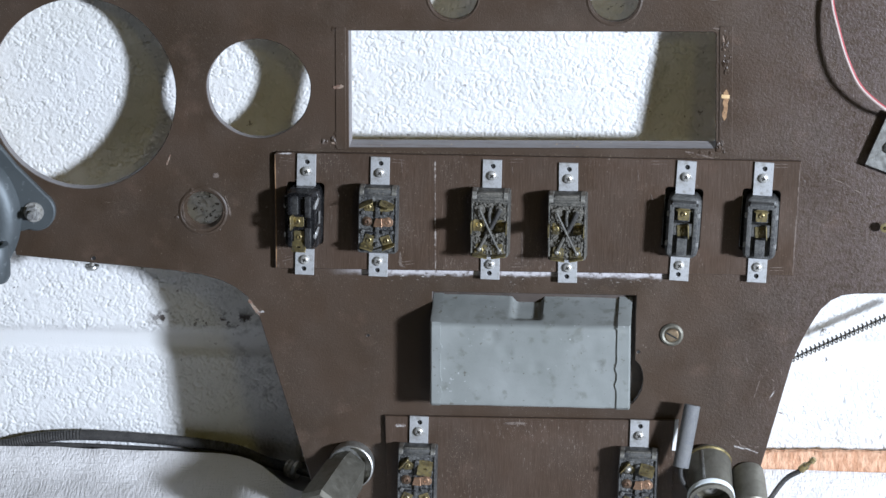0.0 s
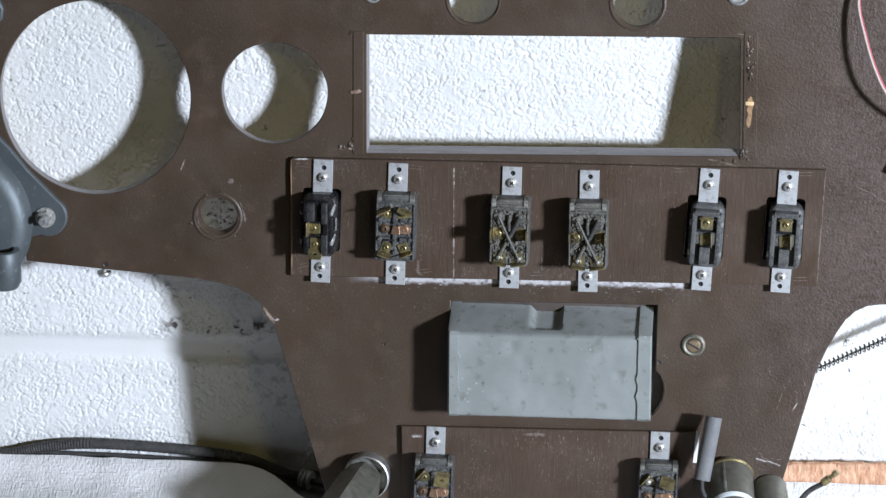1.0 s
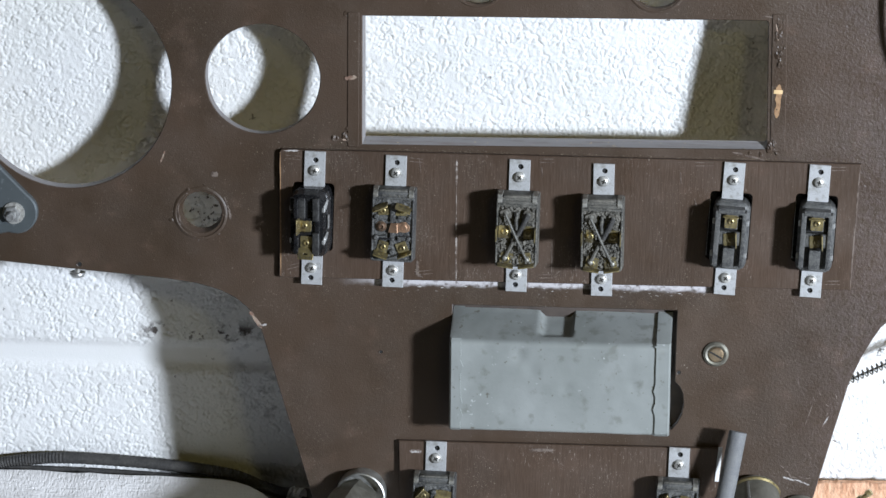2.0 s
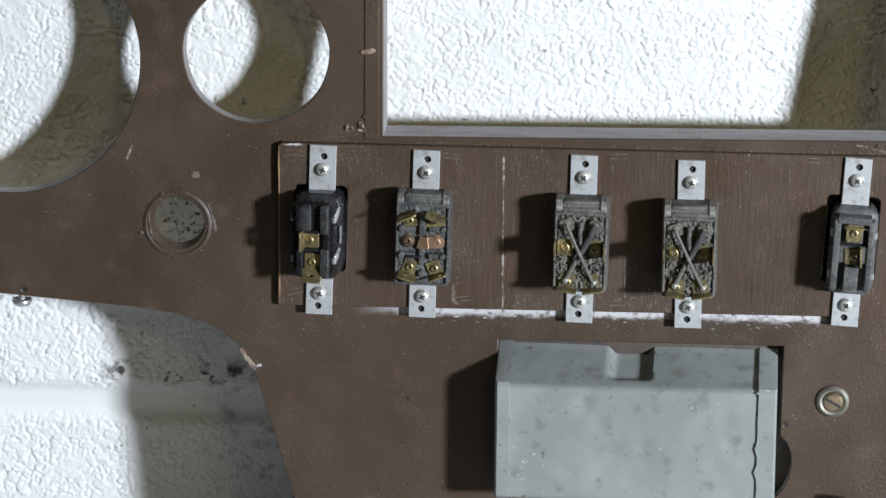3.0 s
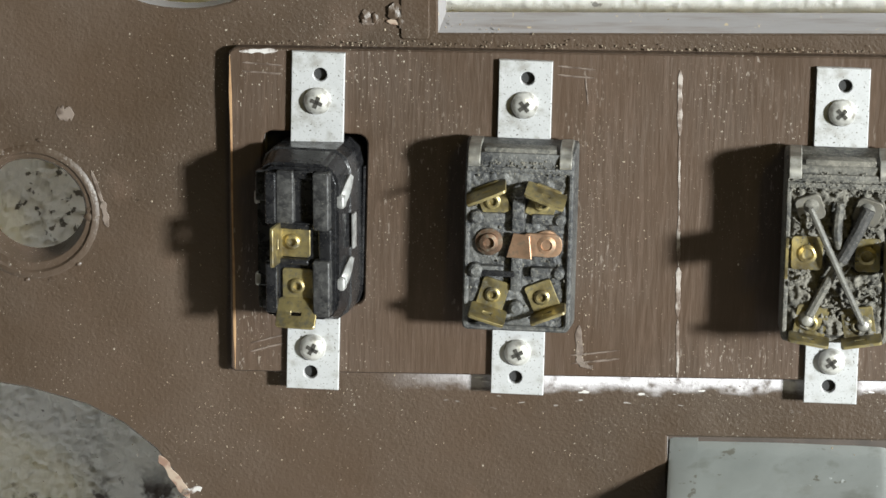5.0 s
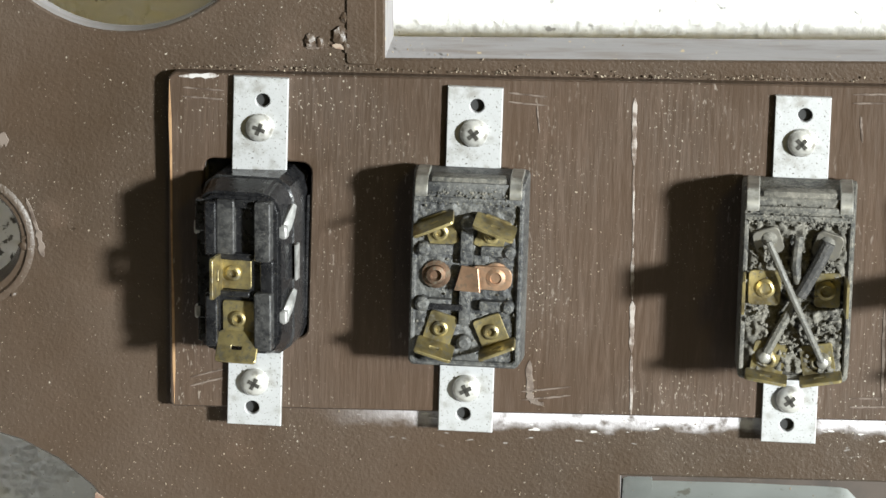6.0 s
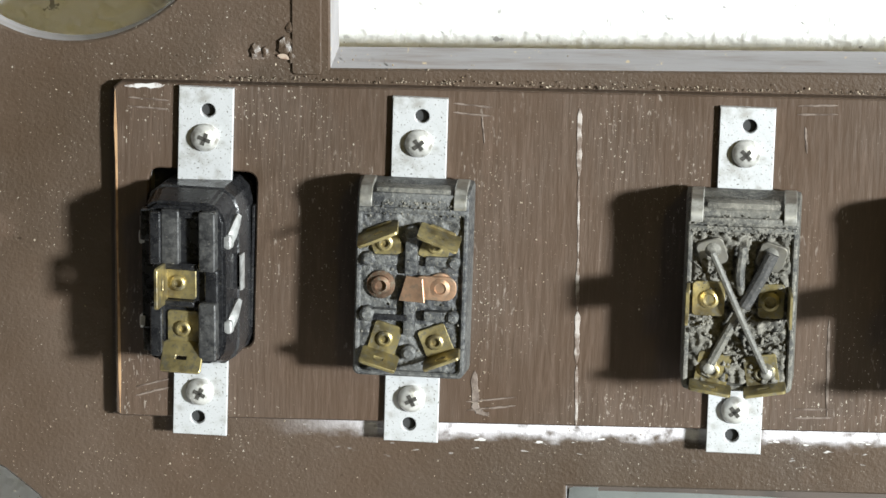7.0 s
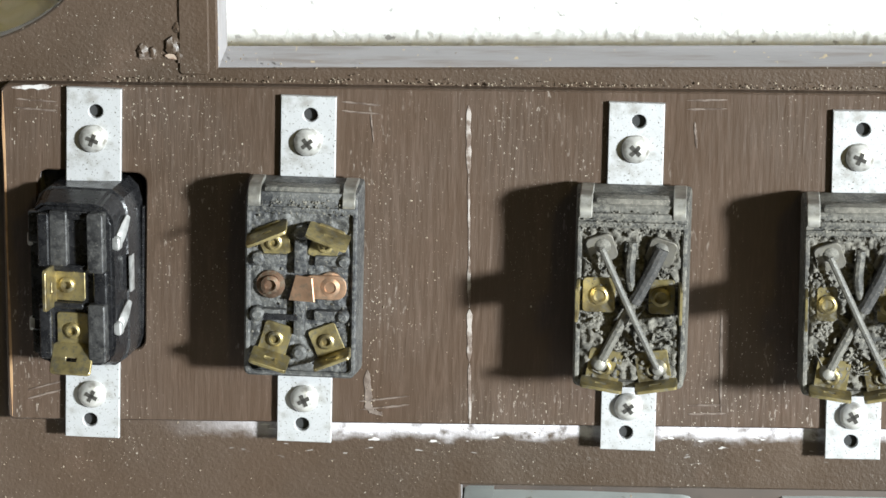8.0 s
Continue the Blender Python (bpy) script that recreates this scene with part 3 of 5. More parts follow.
    for x0, y0, x1, y1 in ((-90.7, 47.9, -83.0, 47.6), (-29.3, 49.6, -22.0, 49.2), (-25.0, -8.6, -15.5, -7.2), (-88.6, -9.0, -82.0, -7.0),
                           (35.0, 52.2, 42.5, 52.6), (37.5, -6.8, 44.5, -6.4), (112.0, 54.4, 121.0, 54.8), (178.5, 55.4, 186.0, 55.8), (178.6, -2.6, 186.2, -2.2)):
        w = 1.7
        for dx0, dy0, dx1, dy1 in ((0, w / 2, 0, w / 2), (0, -w / 2, 0, -w / 2)):
            scrape(x0 + dx0, y0 + dy0, x1 + dx1, y1 + dy1, 0.35, 3.0, pale, "thin pale scuff in the paint")
    for y0, y1, wide in ((50.6, 37.5, 0.95), (37.2, 22.0, 0.45), (21.6, 11.5, 0.6), (11.2, 1.0, 1.0), (0.6, -11.6, 0.55)):
        scrape(-5.6 + (50.6 - y0) * 0.0274, y0, -5.6 + (50.6 - y1) * 0.0274, y1, wide, 3.0, score, "pale scored line across the board")
    for x, y0, y1, wide in ((43.0, 12.0, -7.0, 0.6), (36.6, 49.0, 44.0, 0.4), (-23.8, 48.0, 43.0, 0.3)):
        scrape(x, y0, x + 0.6, y1, wide, 3.0, pale, "faint pale drag mark along the grain")
    for x, y, rr in ((-67.2, 58.2, 1.1), (-65.2, 58.0, 0.8), (-61.5, 59.5, 1.5), (-60.0, 57.6, 1.2), (-60.8, 62.8, 0.9), (-63.0, 121.0, 1.1), (150.5, 121.5, 1.3), (149.6, 115.0, 1.0),
                     (151.2, 127.0, 1.2), (147.8, 62.5, 1.3), (144.0, 60.2, 1.0), (138.5, 60.6, 0.9), (150.4, 84.0, 1.0), (149.8, 78.0, 0.8), (-58.5, 92.0, 0.8), (-60.4, 88.0, 0.9)):
        bm = bmesh.new()
        for v in bmesh.ops.create_icosphere(bm, subdivisions=2, radius=rr, matrix=Matrix.Translation((x, y, 0.1)) @ Matrix.Diagonal((0.9, 1.3, 0.5, 1)))["verts"]:
            v.co += noise.noise_vector(v.co * 1.1) * 0.5 * rr
        part("paint_lump", bm, PAINT, panel, "lump of brown paint")
    r6 = random.Random(14)
    for i in range(22):
        bm = bmesh.new()
        rr, at = r6.uniform(0.6, 1.5), (r6.uniform(148.0, 152.5), r6.uniform(103, 131) if i < 16 else r6.uniform(60, 72), 0.3)
        for v in bmesh.ops.create_icosphere(bm, subdivisions=2, radius=rr, matrix=Matrix.Translation(at) @ Matrix.Diagonal((0.8, 1.4, 0.6, 1)))["verts"]:
            v.co += noise.noise_vector(v.co * 1.3) * 0.5 * rr
        part("paint_lump", bm, PAINT, panel, "lump of brown paint")
    scrape(151.2, 96.0, 150.6, 79.0, 2.6, 0.5, BARE, "rubbed bare wood on the batten")
    scrape(-68.0, 57.0, -64.5, 57.4, 1.2, 0.0, pale, "bared undercoat at the batten's foot")
    scrape(-63.0, 57.5, -56.0, 56.6, 1.0, 0.3, wood, "splintered wood at the batten's foot")
    scrape(-62.5, 88.5, -56.5, 89.5, 2.2, 0.5, wood, "rubbed bare wood on the batten")
    scrape(-23.6, -1.5, -23.2, -9.6, 1.3, 3.0, pale, "smear of dried glue")
    scrape(-23.2, -9.4, -20.6, -10.2, 1.0, 3.0, pale, "smear of dried glue")
    scrape(-91.5, 50.9, -84.0, 51.3, 0.9, 3.0, white, "bared white undercoat at the board's corner")
    scrape(-93.3, 50.0, -91.6, -13.6, 0.5, 2.9, BARE, "bare wood along the board's edge")
    scrape(-107.2, -33.4, -101.0, -42.2, 1.7, 0.0, wood, "splintered bare wood at the panel's edge")
    scrape(-102.8, -41.0, -98.5, -39.8, 1.2, 0.0, white, "splintered bare wood at the panel's edge")
    for x0, y0, x1, y1, wide in ((-143.9, 15.0, -142.6, 9.4, 0.8), (-143.8, 21.0, -144.2, 15.5, 0.5), (-121.0, 25.0, -118.6, 18.0, 0.7), (-118.9, 19.0, -117.6, 13.6, 1.3), (-128.0, 36.6, -124.4, 36.2, 2.6)):
        scrape(x0, y0, x1, y1, wide, 0.0, pale, "chipped paint round the small opening")
    scrape(-153.4, 41.0, -151.2, 47.0, 0.9, 0.0, wood, "bare wood nick beside the round opening")
    scrape(209.0, 49.6, 216.0, 46.6, 0.4, 0.0, pale, "long pale scratch")
    scrape(216.0, 46.6, 226.5, 41.2, 0.7, 0.0, pale, "long pale scratch")
    scrape(192.7, 57.0, 191.2, -5.0, 0.7, 2.9, pale, "rubbed paint along the board's end")
    for x, y, dx, dy in ((164.0, -101.5, 2.6, -1.6), (166.2, -103.4, 1.4, -2.2), (167.4, -105.0, 3.0, -0.5), (171.0, -104.4, 2.2, -1.0), (174.2, -105.6, 3.0, 0.4), (162.0, -99.4, 1.6, -1.2),
                         (176.2, -63.0, 1.2, -2.8), (178.4, -58.5, 1.5, -3.2), (182.6, -66.0, 1.6, -1.4), (184.0, -70.5, -0.8, -2.2), (187.2, -60.0, 0.9, -3.4), (168.0, -52.0, 0.8, -5.0),
                         (112.4, 37.0, 1.4, -4.2), (112.2, 32.0, -0.8, -3.6), (105.0, 50.0, 0.6, -6.0), (98.0, 22.0, 1.8, 0.6)):
        scrape(x, y, x + dx, y + dy, 0.55, 3.0 if y > 0 else 0.0, pale, "small pale chip in the paint")
    scrape(163.5, -105.2, 169.5, -107.0, 0.9, 0.0, white, "pale scratch")
    scrape(169.0, -106.2, 177.0, -108.8, 0.8, 0.0, white, "pale scratch")
    scrape(181.5, -78.0, 184.5, -72.5, 0.7, 0.0, white, "pale scratch")
    scrape(173.0, -78.0, 176.0, -67.0, 0.5, 0.0, pale, "pale scratch")
    scrape(187.0, -84.5, 190.5, -86.0, 0.7, 0.0, white, "pale scratch")
    scrape(136.0, 59.5, 146.0, 57.4, 0.7, 0.0, pale, "chipped paint at the opening's corner")
    scrape(130.0, 60.6, 135.0, 60.0, 0.9, 0.0, pale, "chipped paint at the opening's corner")
    scrape(141.5, 129.6, 147.5, 128.9, 0.6, 0.0, pale, "chipped paint at the opening's corner")
    scrape(148.0, 126.0, 149.6, 117.5, 0.8, 0.5, wood, "lumpy paint on the batten")
    scrape(-8.0, -88.6, 105.0, -84.9, 1.1, 0.0, pale, "scuffed line of paint under the box")
    scrape(-24.5, -101.4, -18.4, -101.2, 1.9, 3.0, white, "patch of bared white undercoat")
    scrape(36.0, -97.4, 48.0, -96.8, 1.6, 3.0, pale, "pale scuff on the board")
    scrape(67.5, 12.0, 68.0, 20.0, 0.5, 3.0, pale, "pale scuff on the board")
    return panel


build_panel()


# ---- switches ----
def screw_head(parent, x, y, z, r=2.75, turn=20, mat=None):
    bm = turned(bmesh.new(), [(r, 0), (r, r * 0.28), (r * 0.86, r * 0.52), (r * 0.55, r * 0.68), (0, r * 0.74)], 20, Matrix.Translation((x, y, z)))
    head = part("screw", bm, mat or SCREW, parent, "round-headed cross-slot screw")
    # dark cross laid on the head, painting the shade of a cut slot
    bm = bmesh.new()
    for a in (turn, turn + 90):
        block(bm, -r * 0.45, r * 0.45, -r * 0.14, r * 0.14, r * 0.5, r * 0.755, 0, Matrix.Translation((x, y, z)) @ pose(0, 0, 0, 0, 0, a))
    part("cross_slot", bm, SLOT, head)
    return head


def strap(parent, above=33.7):
    for s in (1, -1):
        end = above if s > 0 else 33.7
        loop = [(-5.2, s * 14), (5.2, s * 14), (5.2, s * end), (-5.2, s * end)]
        bm = slab(bmesh.new(), loop, [oval(0.4 * s, s * 30.2, 1.35, None, 14)], 0.1, 1.3, 0.15)
        part("strap", bm, [STRAP, STRAP], parent, "pale aluminium mounting strap with holes")
        screw_head(parent, 0, s * 25, 1.3, 2.65, random.uniform(10, 80))
        # flat dark disc painting the shade seen through the strap's hole
        part("hole_shade", turned(bmesh.new(), [(1.3, 0.06), (0, 0.06)], 12, Matrix.Translation((0.4 * s, s * 30.2, 0))), DARK, parent)


def tab(parent, x, y, z, w, l, bend, turn, mat, label="", hinge=0.44, flag=1.28):
    """A flat terminal riveted down, with its end bent up towards the viewer."""
    m = Matrix.Translation((x, y, z)) @ pose(0, 0, 0, 0, 0, turn)
    bm = slab(bmesh.new(), oblong(-w / 2, w / 2, -w * 0.55, w * (hinge + 0.06), 0.6), [], 0, 0.5, 0.1)
    bmesh.ops.transform(bm, matrix=m, verts=bm.verts)
    bm2 = slab(bmesh.new(), oblong(-w * flag * 0.52, w * flag * 0.48, 0, l, 0.7), [oblong(-w * 0.18, w * 0.16, l * 0.46, l * 0.60, 0.2)], 0, 0.6, 0.12)
    bmesh.ops.transform(bm2, matrix=m @ Matrix.Translation((0, w * hinge, 0.1)) @ pose(0, 0, 0, bend, 0, 0), verts=bm2.verts)
    tmp = bpy.data.meshes.new("tmp")
    bm2.to_mesh(tmp)
    bm2.free()
    bm.from_mesh(tmp)
    bpy.data.meshes.remove(tmp)
    ob = part("terminal", bm, [mat, mat], parent, label)
    bm = turned(bmesh.new(), [(1.5, 0.4), (1.5, 1.0), (1.1, 1.25), (0.75, 1.2), (0.7, 0.6), (0, 0.6)], 14, m)
    part("rivet", bm, mat, ob)
    return ob


def shell(parent, mat, w, h, top, base=1.3, taper=0.95, well=1.8):
    """A moulded housing: a block, and on it a rim round a sunken well."""
    body = part("body", block(bmesh.new(), -w, w, -h, h, base, top - well, 0.9, None, 2, taper), mat, parent)
    k = taper
    rim = oblong(-w * k, w * k, -h * k, h * k, 1.2)
    hole = oblong(-w * k + 1.1, w * k - 1.1, -h * k + 1.0, h - 4.4, 0.8)
    part("rim", slab(bmesh.new(), rim, [hole], top - well - 0.3, top, 0.35), [mat, mat], body)
    return body


def dust_bed(parent, w, y0, y1, z, high, seed, mat):
    nx, ny = 60, 90
    bm = bmesh.new()
    rows = []
    for j in range(ny + 1):
        row = []
        for i in range(nx + 1):
            x, y = -w + 2 * w * i / nx, y0 + (y1 - y0) * j / ny
            n = noise.fractal(Vector((x * 0.7 + seed, y * 0.7, seed)), 0.8, 2.1, 5)
            m = noise.noise(Vector((x * 0.16, y * 0.16, seed + 9)))
            edge = min(1, (w - abs(x)) / 1.2, (y - y0) / 1.2 + 0.1, (y1 - y) / 1.2 + 0.1)
            row.append(bm.verts.new((x, y, z + max(-0.5, high * (0.45 + 0.75 * n + 0.9 * m)) * max(edge, 0))))
        rows.append(row)
    for a, b in zip(rows, rows[1:]):
        for i in range(nx):
            bm.faces.new((a[i], a[i + 1], b[i + 1], b[i]))
    part("dust_bed", bm, mat, parent, "matted grey dust filling the housing", 180)


def clips(parent, w, h, top):
    for s in (-1, 1):
        bm = bmesh.new()
        x = s * (w - 2.2)
        tube_pts = [(x, h - 0.6, 3.0), (x, h - 0.5, top - 3.0), (x, h - 0.9, top - 0.9), (x, h - 2.2, top + 0.1), (x, h - 3.2, top - 0.1)]
        path = smooth_path(tube_pts, 4)
        rows = []
        for a, b in zip(path, path[1:] + [2 * path[-1] - path[-2]]):
            d = (b - a).normalized()
            nrm = Vector((0, -d.z, d.y))
            nrm = nrm if nrm.z + nrm.y > 0 else -nrm
            rows.append([bm.verts.new(a + Vector((dx, 0, 0)) + nrm * dn) for dx, dn in ((-1.2, 0), (1.2, 0), (1.2, 0.9), (-1.2, 0.9))])
        for p, q in zip(rows, rows[1:]):
            for i in range(4):
                bm.faces.new((p[i], p[(i + 1) % 4], q[(i + 1) % 4], q[i]))
        bm.faces.new(rows[0])
        bm.faces.new(rows[-1])
        bmesh.ops.bevel(bm, geom=list(bm.edges), offset=0.15, segments=1, affect="EDGES")
        part("clip", bm, TIN, parent, "curved grey metal clip")


def fluff(parent, w, h, z, count, rng, size=(0.5, 1.3)):
    bm = bmesh.new()
    for _ in range(count):
        r = rng.uniform(*size)
        m = Matrix.Translation((rng.uniform(-w, w), rng.uniform(-h, h), z + r * 0.2)) @ pose(0, 0, 0, rng.uniform(0, 360), rng.uniform(0, 360), 0) @ Matrix.Diagonal((1, rng.uniform(0.6, 1.3), 0.6, 1))
        made = bmesh.ops.create_icosphere(bm, subdivisions=2, radius=r, matrix=m)["verts"]
        for v in made:
            v.co += noise.noise_vector(v.co * 1.3) * r * 0.55
    tagged(part("dust", bm, FLUFF, parent, "clumps of grey dust"), kind="stuff")


def ledge_grit(parent, w, y0, y1, z, count, rng):
    bm = bmesh.new()
    for _ in range(count):
        rad = rng.uniform(0.10, 0.30)
        m = Matrix.Translation((rng.uniform(-w, w), rng.uniform(y0, y1), z + rad * 0.2)) @ pose(0, 0, 0, rng.uniform(0, 360), 0, rng.uniform(0, 360)) @ Matrix.Diagonal((1, rng.uniform(0.6, 1.5), 0.7, 1))
        bmesh.ops.create_icosphere(bm, subdivisions=1, radius=rad, matrix=m)
    tagged(part("ledge_dust", bm, FLUFF, parent, "sandy grains of dust on the ledge"), kind="stuff")


def x_seed(m):
    return m.translation.x * 40


def bridge_switch(m, rng, worn):
    sw = thing("rocker_switch", m, "dusty dark rocker switch with brass terminals and a copper bridge" if not worn else "dusty rocker switch with bent brass terminals and pale strap", "switch", "switches on the panel")
    strap(sw)
    w, h, top = 11.0, 18.6, 12.0
    body = shell(sw, GREY_BLACK, w, h, top)
    low = top - 1.8
    part("ledge", block(bmesh.new(), -w + 0.9, w - 0.9, h - 4.6, h - 3.5, top - 0.3, top + 0.4, 0.3), GREY_BLACK, body)
    part("recess", block(bmesh.new(), -w + 4.0, w - 4.0, h - 2.6, h + 0.15, top - 4.4, top - 0.5, 0.5), DUSTY, body)
    part("step", block(bmesh.new(), -w + 3.4, w - 3.4, h - 3.2, h - 0.7, top - 0.6, top + 0.15, 0.3), GREY_BLACK, body)
    clips(sw, w, h, top)
    for y in (5.0, -5.6):
        for x0, x1 in ((-8.8, -2.6), (2.6, 8.8)):
            part("rib", block(bmesh.new(), x0, x1, y - 1.0, y + 1.0, low - 0.2, top + 0.5, 0.4), GREY_BLACK, body)
    part("rib", block(bmesh.new(), -1.2, 1.2, 2.4, 10.6, low - 0.2, top + 0.8, 0.5), GREY_BLACK, body)
    part("rib", block(bmesh.new(), -1.2, 1.0, -9.5, -2.6, low - 0.2, top + 0.6, 0.5), GREY_BLACK, body)
    part("rib", block(bmesh.new(), -7.0, -0.4, -6.6, -5.4, top + 0.2, top + 1.0, 0.35), BLACK, body)
    for x, y, r in ((-8.0, 5.0, 1.3), (8.0, 5.0, 1.2), (-8.0, -5.6, 1.4), (8.0, -5.6, 1.2), (0.1, 10.4, 1.4), (0, -12.8, 1.4)):
        part("stud", turned(bmesh.new(), [(r, 0), (r, 2.4), (r * 0.6, 2.9), (0, 2.9)], 12, Matrix.Translation((x, y, low + 0.2))), GREY_BLACK, body)
    flags = ((-5.0, 8.2, 24, 99, 6.2), (4.6, 8.0, -20, 102, 6.4), (-4.6, -10.4, 164, 74, 5.6), (5.0, -10.6, 203, 84, 5.4))
    if worn:
        flags = ((-5.0, 8.2, 50, 96, 4.2), (5.0, 8.0, -6 if worn == 1 else -16, 146 if worn == 1 else 118, 8.6), (-5.2, -10.6, 158, 70, 6.4), (5.0, -10.6, 203, 82, 5.8))
    for i, (x, y, turn, bend, l) in enumerate(flags):
        tab(sw, x, y, low + 1.1, 5.4, l, bend, turn, DIRTY_BRASS if i == 2 or (worn and i == 0) else BRASS, "tarnished brass terminal", 0.6 if i < 2 else 0.56, 1.5 if i < 2 else 1.35)
    if worn == 2:
        part("solder", turned(bmesh.new(), [(2.6, -1.6), (2.3, 0.3), (1.3, 1.5), (0, 1.9)], 14, Matrix.Translation((-5.4, 8.4, top))), TIN, sw, "blob of solder")
    bm = slab(bmesh.new(), oblong(-0.6, 7.6, -2.4, 2.2, 1.9), [], 0, 0.6, 0.12)
    bmesh.ops.transform(bm, matrix=Matrix.Translation((1.0, 0, top - 0.2)), verts=bm.verts)
    strip = part("bridge", bm, [COPPER, COPPER], sw, "bright copper bridge strip")
    bm = slab(bmesh.new(), [(-2.5, -2.7), (2.6, -2.6), (2.1, 2.0), (-1.2, 2.2)], [], 0, 0.6, 0.12)
    bmesh.ops.transform(bm, matrix=Matrix.Translation((0.4, 0, top + 0.7)) @ pose(0, 0, 0, 0, -14, 0), verts=bm.verts)
    part("fold", bm, [COPPER, COPPER], strip)
    for x, mat in ((-5.6, DULL_COPPER), (5.6, COPPER)):
        part("rivet", turned(bmesh.new(), [(2.7, 0), (2.7, 0.9), (1.9, 1.0), (1.8, 1.7), (1.1, 1.9), (0.8, 1.1), (0, 1.1)], 18, Matrix.Translation((x, 0, top - 1.2))), mat, sw)
    ledge_grit(sw, w - 1.5, h - 4.8, h - 2.0, top + 0.2, 130, rng)
    dust_bed(sw, 9.9, -17.4, 14.0, low + 0.65, 0.45, 3.0 + x_seed(m), GREY_BLACK)
    fluff(sw, 9.3, 15.5, low + 1.0, 40, rng, (0.15, 0.4))
    return sw


def crossed_switch(m, rng, brass_left):
    sw = thing("rocker_switch", m, "dust-caked rocker switch with crossed bare wires and brass tabs", "switch", "switches on the panel")
    strap(sw)
    w, h, top = 10.8, 18.4, 14.6
    body = shell(sw, DUSTY, w, h, top)
    low = top - 1.8
    part("ledge", block(bmesh.new(), -w + 0.8, w - 0.8, h - 5.2, h - 4.1, top - 0.3, top + 0.5, 0.3), DUSTY, body)
    part("recess", block(bmesh.new(), -w + 4.0, w - 4.0, h - 2.6, h + 0.15, top - 4.4, top - 0.6, 0.5), FLUFF, body)
    part("step", block(bmesh.new(), -w + 3.4, w - 3.4, h - 3.8, h - 2.4, top - 0.6, top + 0.7, 0.5), DUSTY, body)
    clips(sw, w, h, top)
    for pts, r in (([(-5.4, 9.6, top + 2.2), (-2.5, 3.6, top + 3.0), (1.0, -3.8, top + 3.1), (5.4, -13.2, top + 1.4)], 0.66),
                   ([(1.2, 0.4, top + 1.2), (-1.4, -4.6, top + 1.0), (-5.2, -12.4, top + 0.8)], 0.95),
                   ([(0.2, 10.6, top + 0.6), (-0.2, 5.0, top + 0.8), (0.4, 1.6, top + 0.7)], 0.9)):
        part("wire", tube(bmesh.new(), pts, r, 8, 5), WIRE if r < 0.7 else DUSTY, sw, "bare grey wire")
    part("insulation", tube(bmesh.new(), [(5.7, 9.6, top + 1.2), (3.6, 5.0, top + 1.5), (0.8, -0.6, top + 1.2)], 1.25, 10, 5), RUBBER, sw, "stub of dark wire insulation")
    for x, y, turn in ((-5.6, 9.4, 18), (5.6, 9.0, -16)):
        bm = slab(bmesh.new(), oblong(-2.6, 2.6, -3.0, 2.4, 1.2), [oval(0, -0.4, 0.8, None, 12)], 0, 0.6, 0.15)
        bmesh.ops.transform(bm, matrix=Matrix.Translation((x, y, top - 0.4)) @ pose(0, 0, 0, 12, 0, turn), verts=bm.verts)
        part("lug", bm, [DULL, DULL], sw, "dull grey wire lug")
    for x, y in ((-5.4, 9.9), (5.4, 9.4), (-5.3, -12.8), (5.5, -13.4)):
        part("solder", turned(bmesh.new(), [(2.1, -1.6), (1.8, 0.1), (1.0, 0.9 if y > 0 else 1.8), (0, 1.1 if y > 0 else 2.2)], 12, Matrix.Translation((x, y, top - 0.1))), TIN if y < 0 else DUSTY, sw, "blob of solder")
    for s, wd in ((-1, 3.0 if brass_left else 1.9), (1, 2.4)):
        mat = BRASS if s < 0 and brass_left else DIRTY_BRASS
        bm = slab(bmesh.new(), oblong(-wd, wd, -3.3, 3.3, 0.8), [], 0, 0.5, 0.1)
        bmesh.ops.transform(bm, matrix=Matrix.Translation((s * 5.8, 0.4, top + 0.2)), verts=bm.verts)
        plate = part("terminal", bm, [mat, mat], sw, "tarnished brass plate")
        bm = slab(bmesh.new(), oblong(0, 7.6, -3.2, 3.2, 0.5), [], 0, 0.55, 0.1)
        bmesh.ops.transform(bm, matrix=Matrix.Translation((s * 9.3, 0.0, top - 0.2)) @ pose(0, 0, 0, 0, -87 if s > 0 else -91, 0), verts=bm.verts)
        part("upright", bm, [mat, mat], plate)
        part("rivet", turned(bmesh.new(), [(1.9, 0.4), (1.8, 1.0), (1.2, 1.3), (0.8, 0.9), (0, 0.9)], 14, Matrix.Translation((s * 5.6, 0.4, top + 0.2))), mat, plate)
    for x, turn in ((-4.6, 171), (4.6, 190)):
        tab(sw, x, -13.6, top - 0.3, 6.2, 4.6, 82, turn, DIRTY_BRASS, "tarnished brass terminal")
    ledge_grit(sw, w - 1.5, h - 6.0, h - 2.0, top + 0.4, 170, rng)
    dust_bed(sw, 9.6, -16.6, 13.6, low + 0.3, 2.0, 1.0 + x_seed(m), FLUFF)
    fluff(sw, 8.8, 13.5, low + 0.9, 120, rng, (0.12, 0.35))
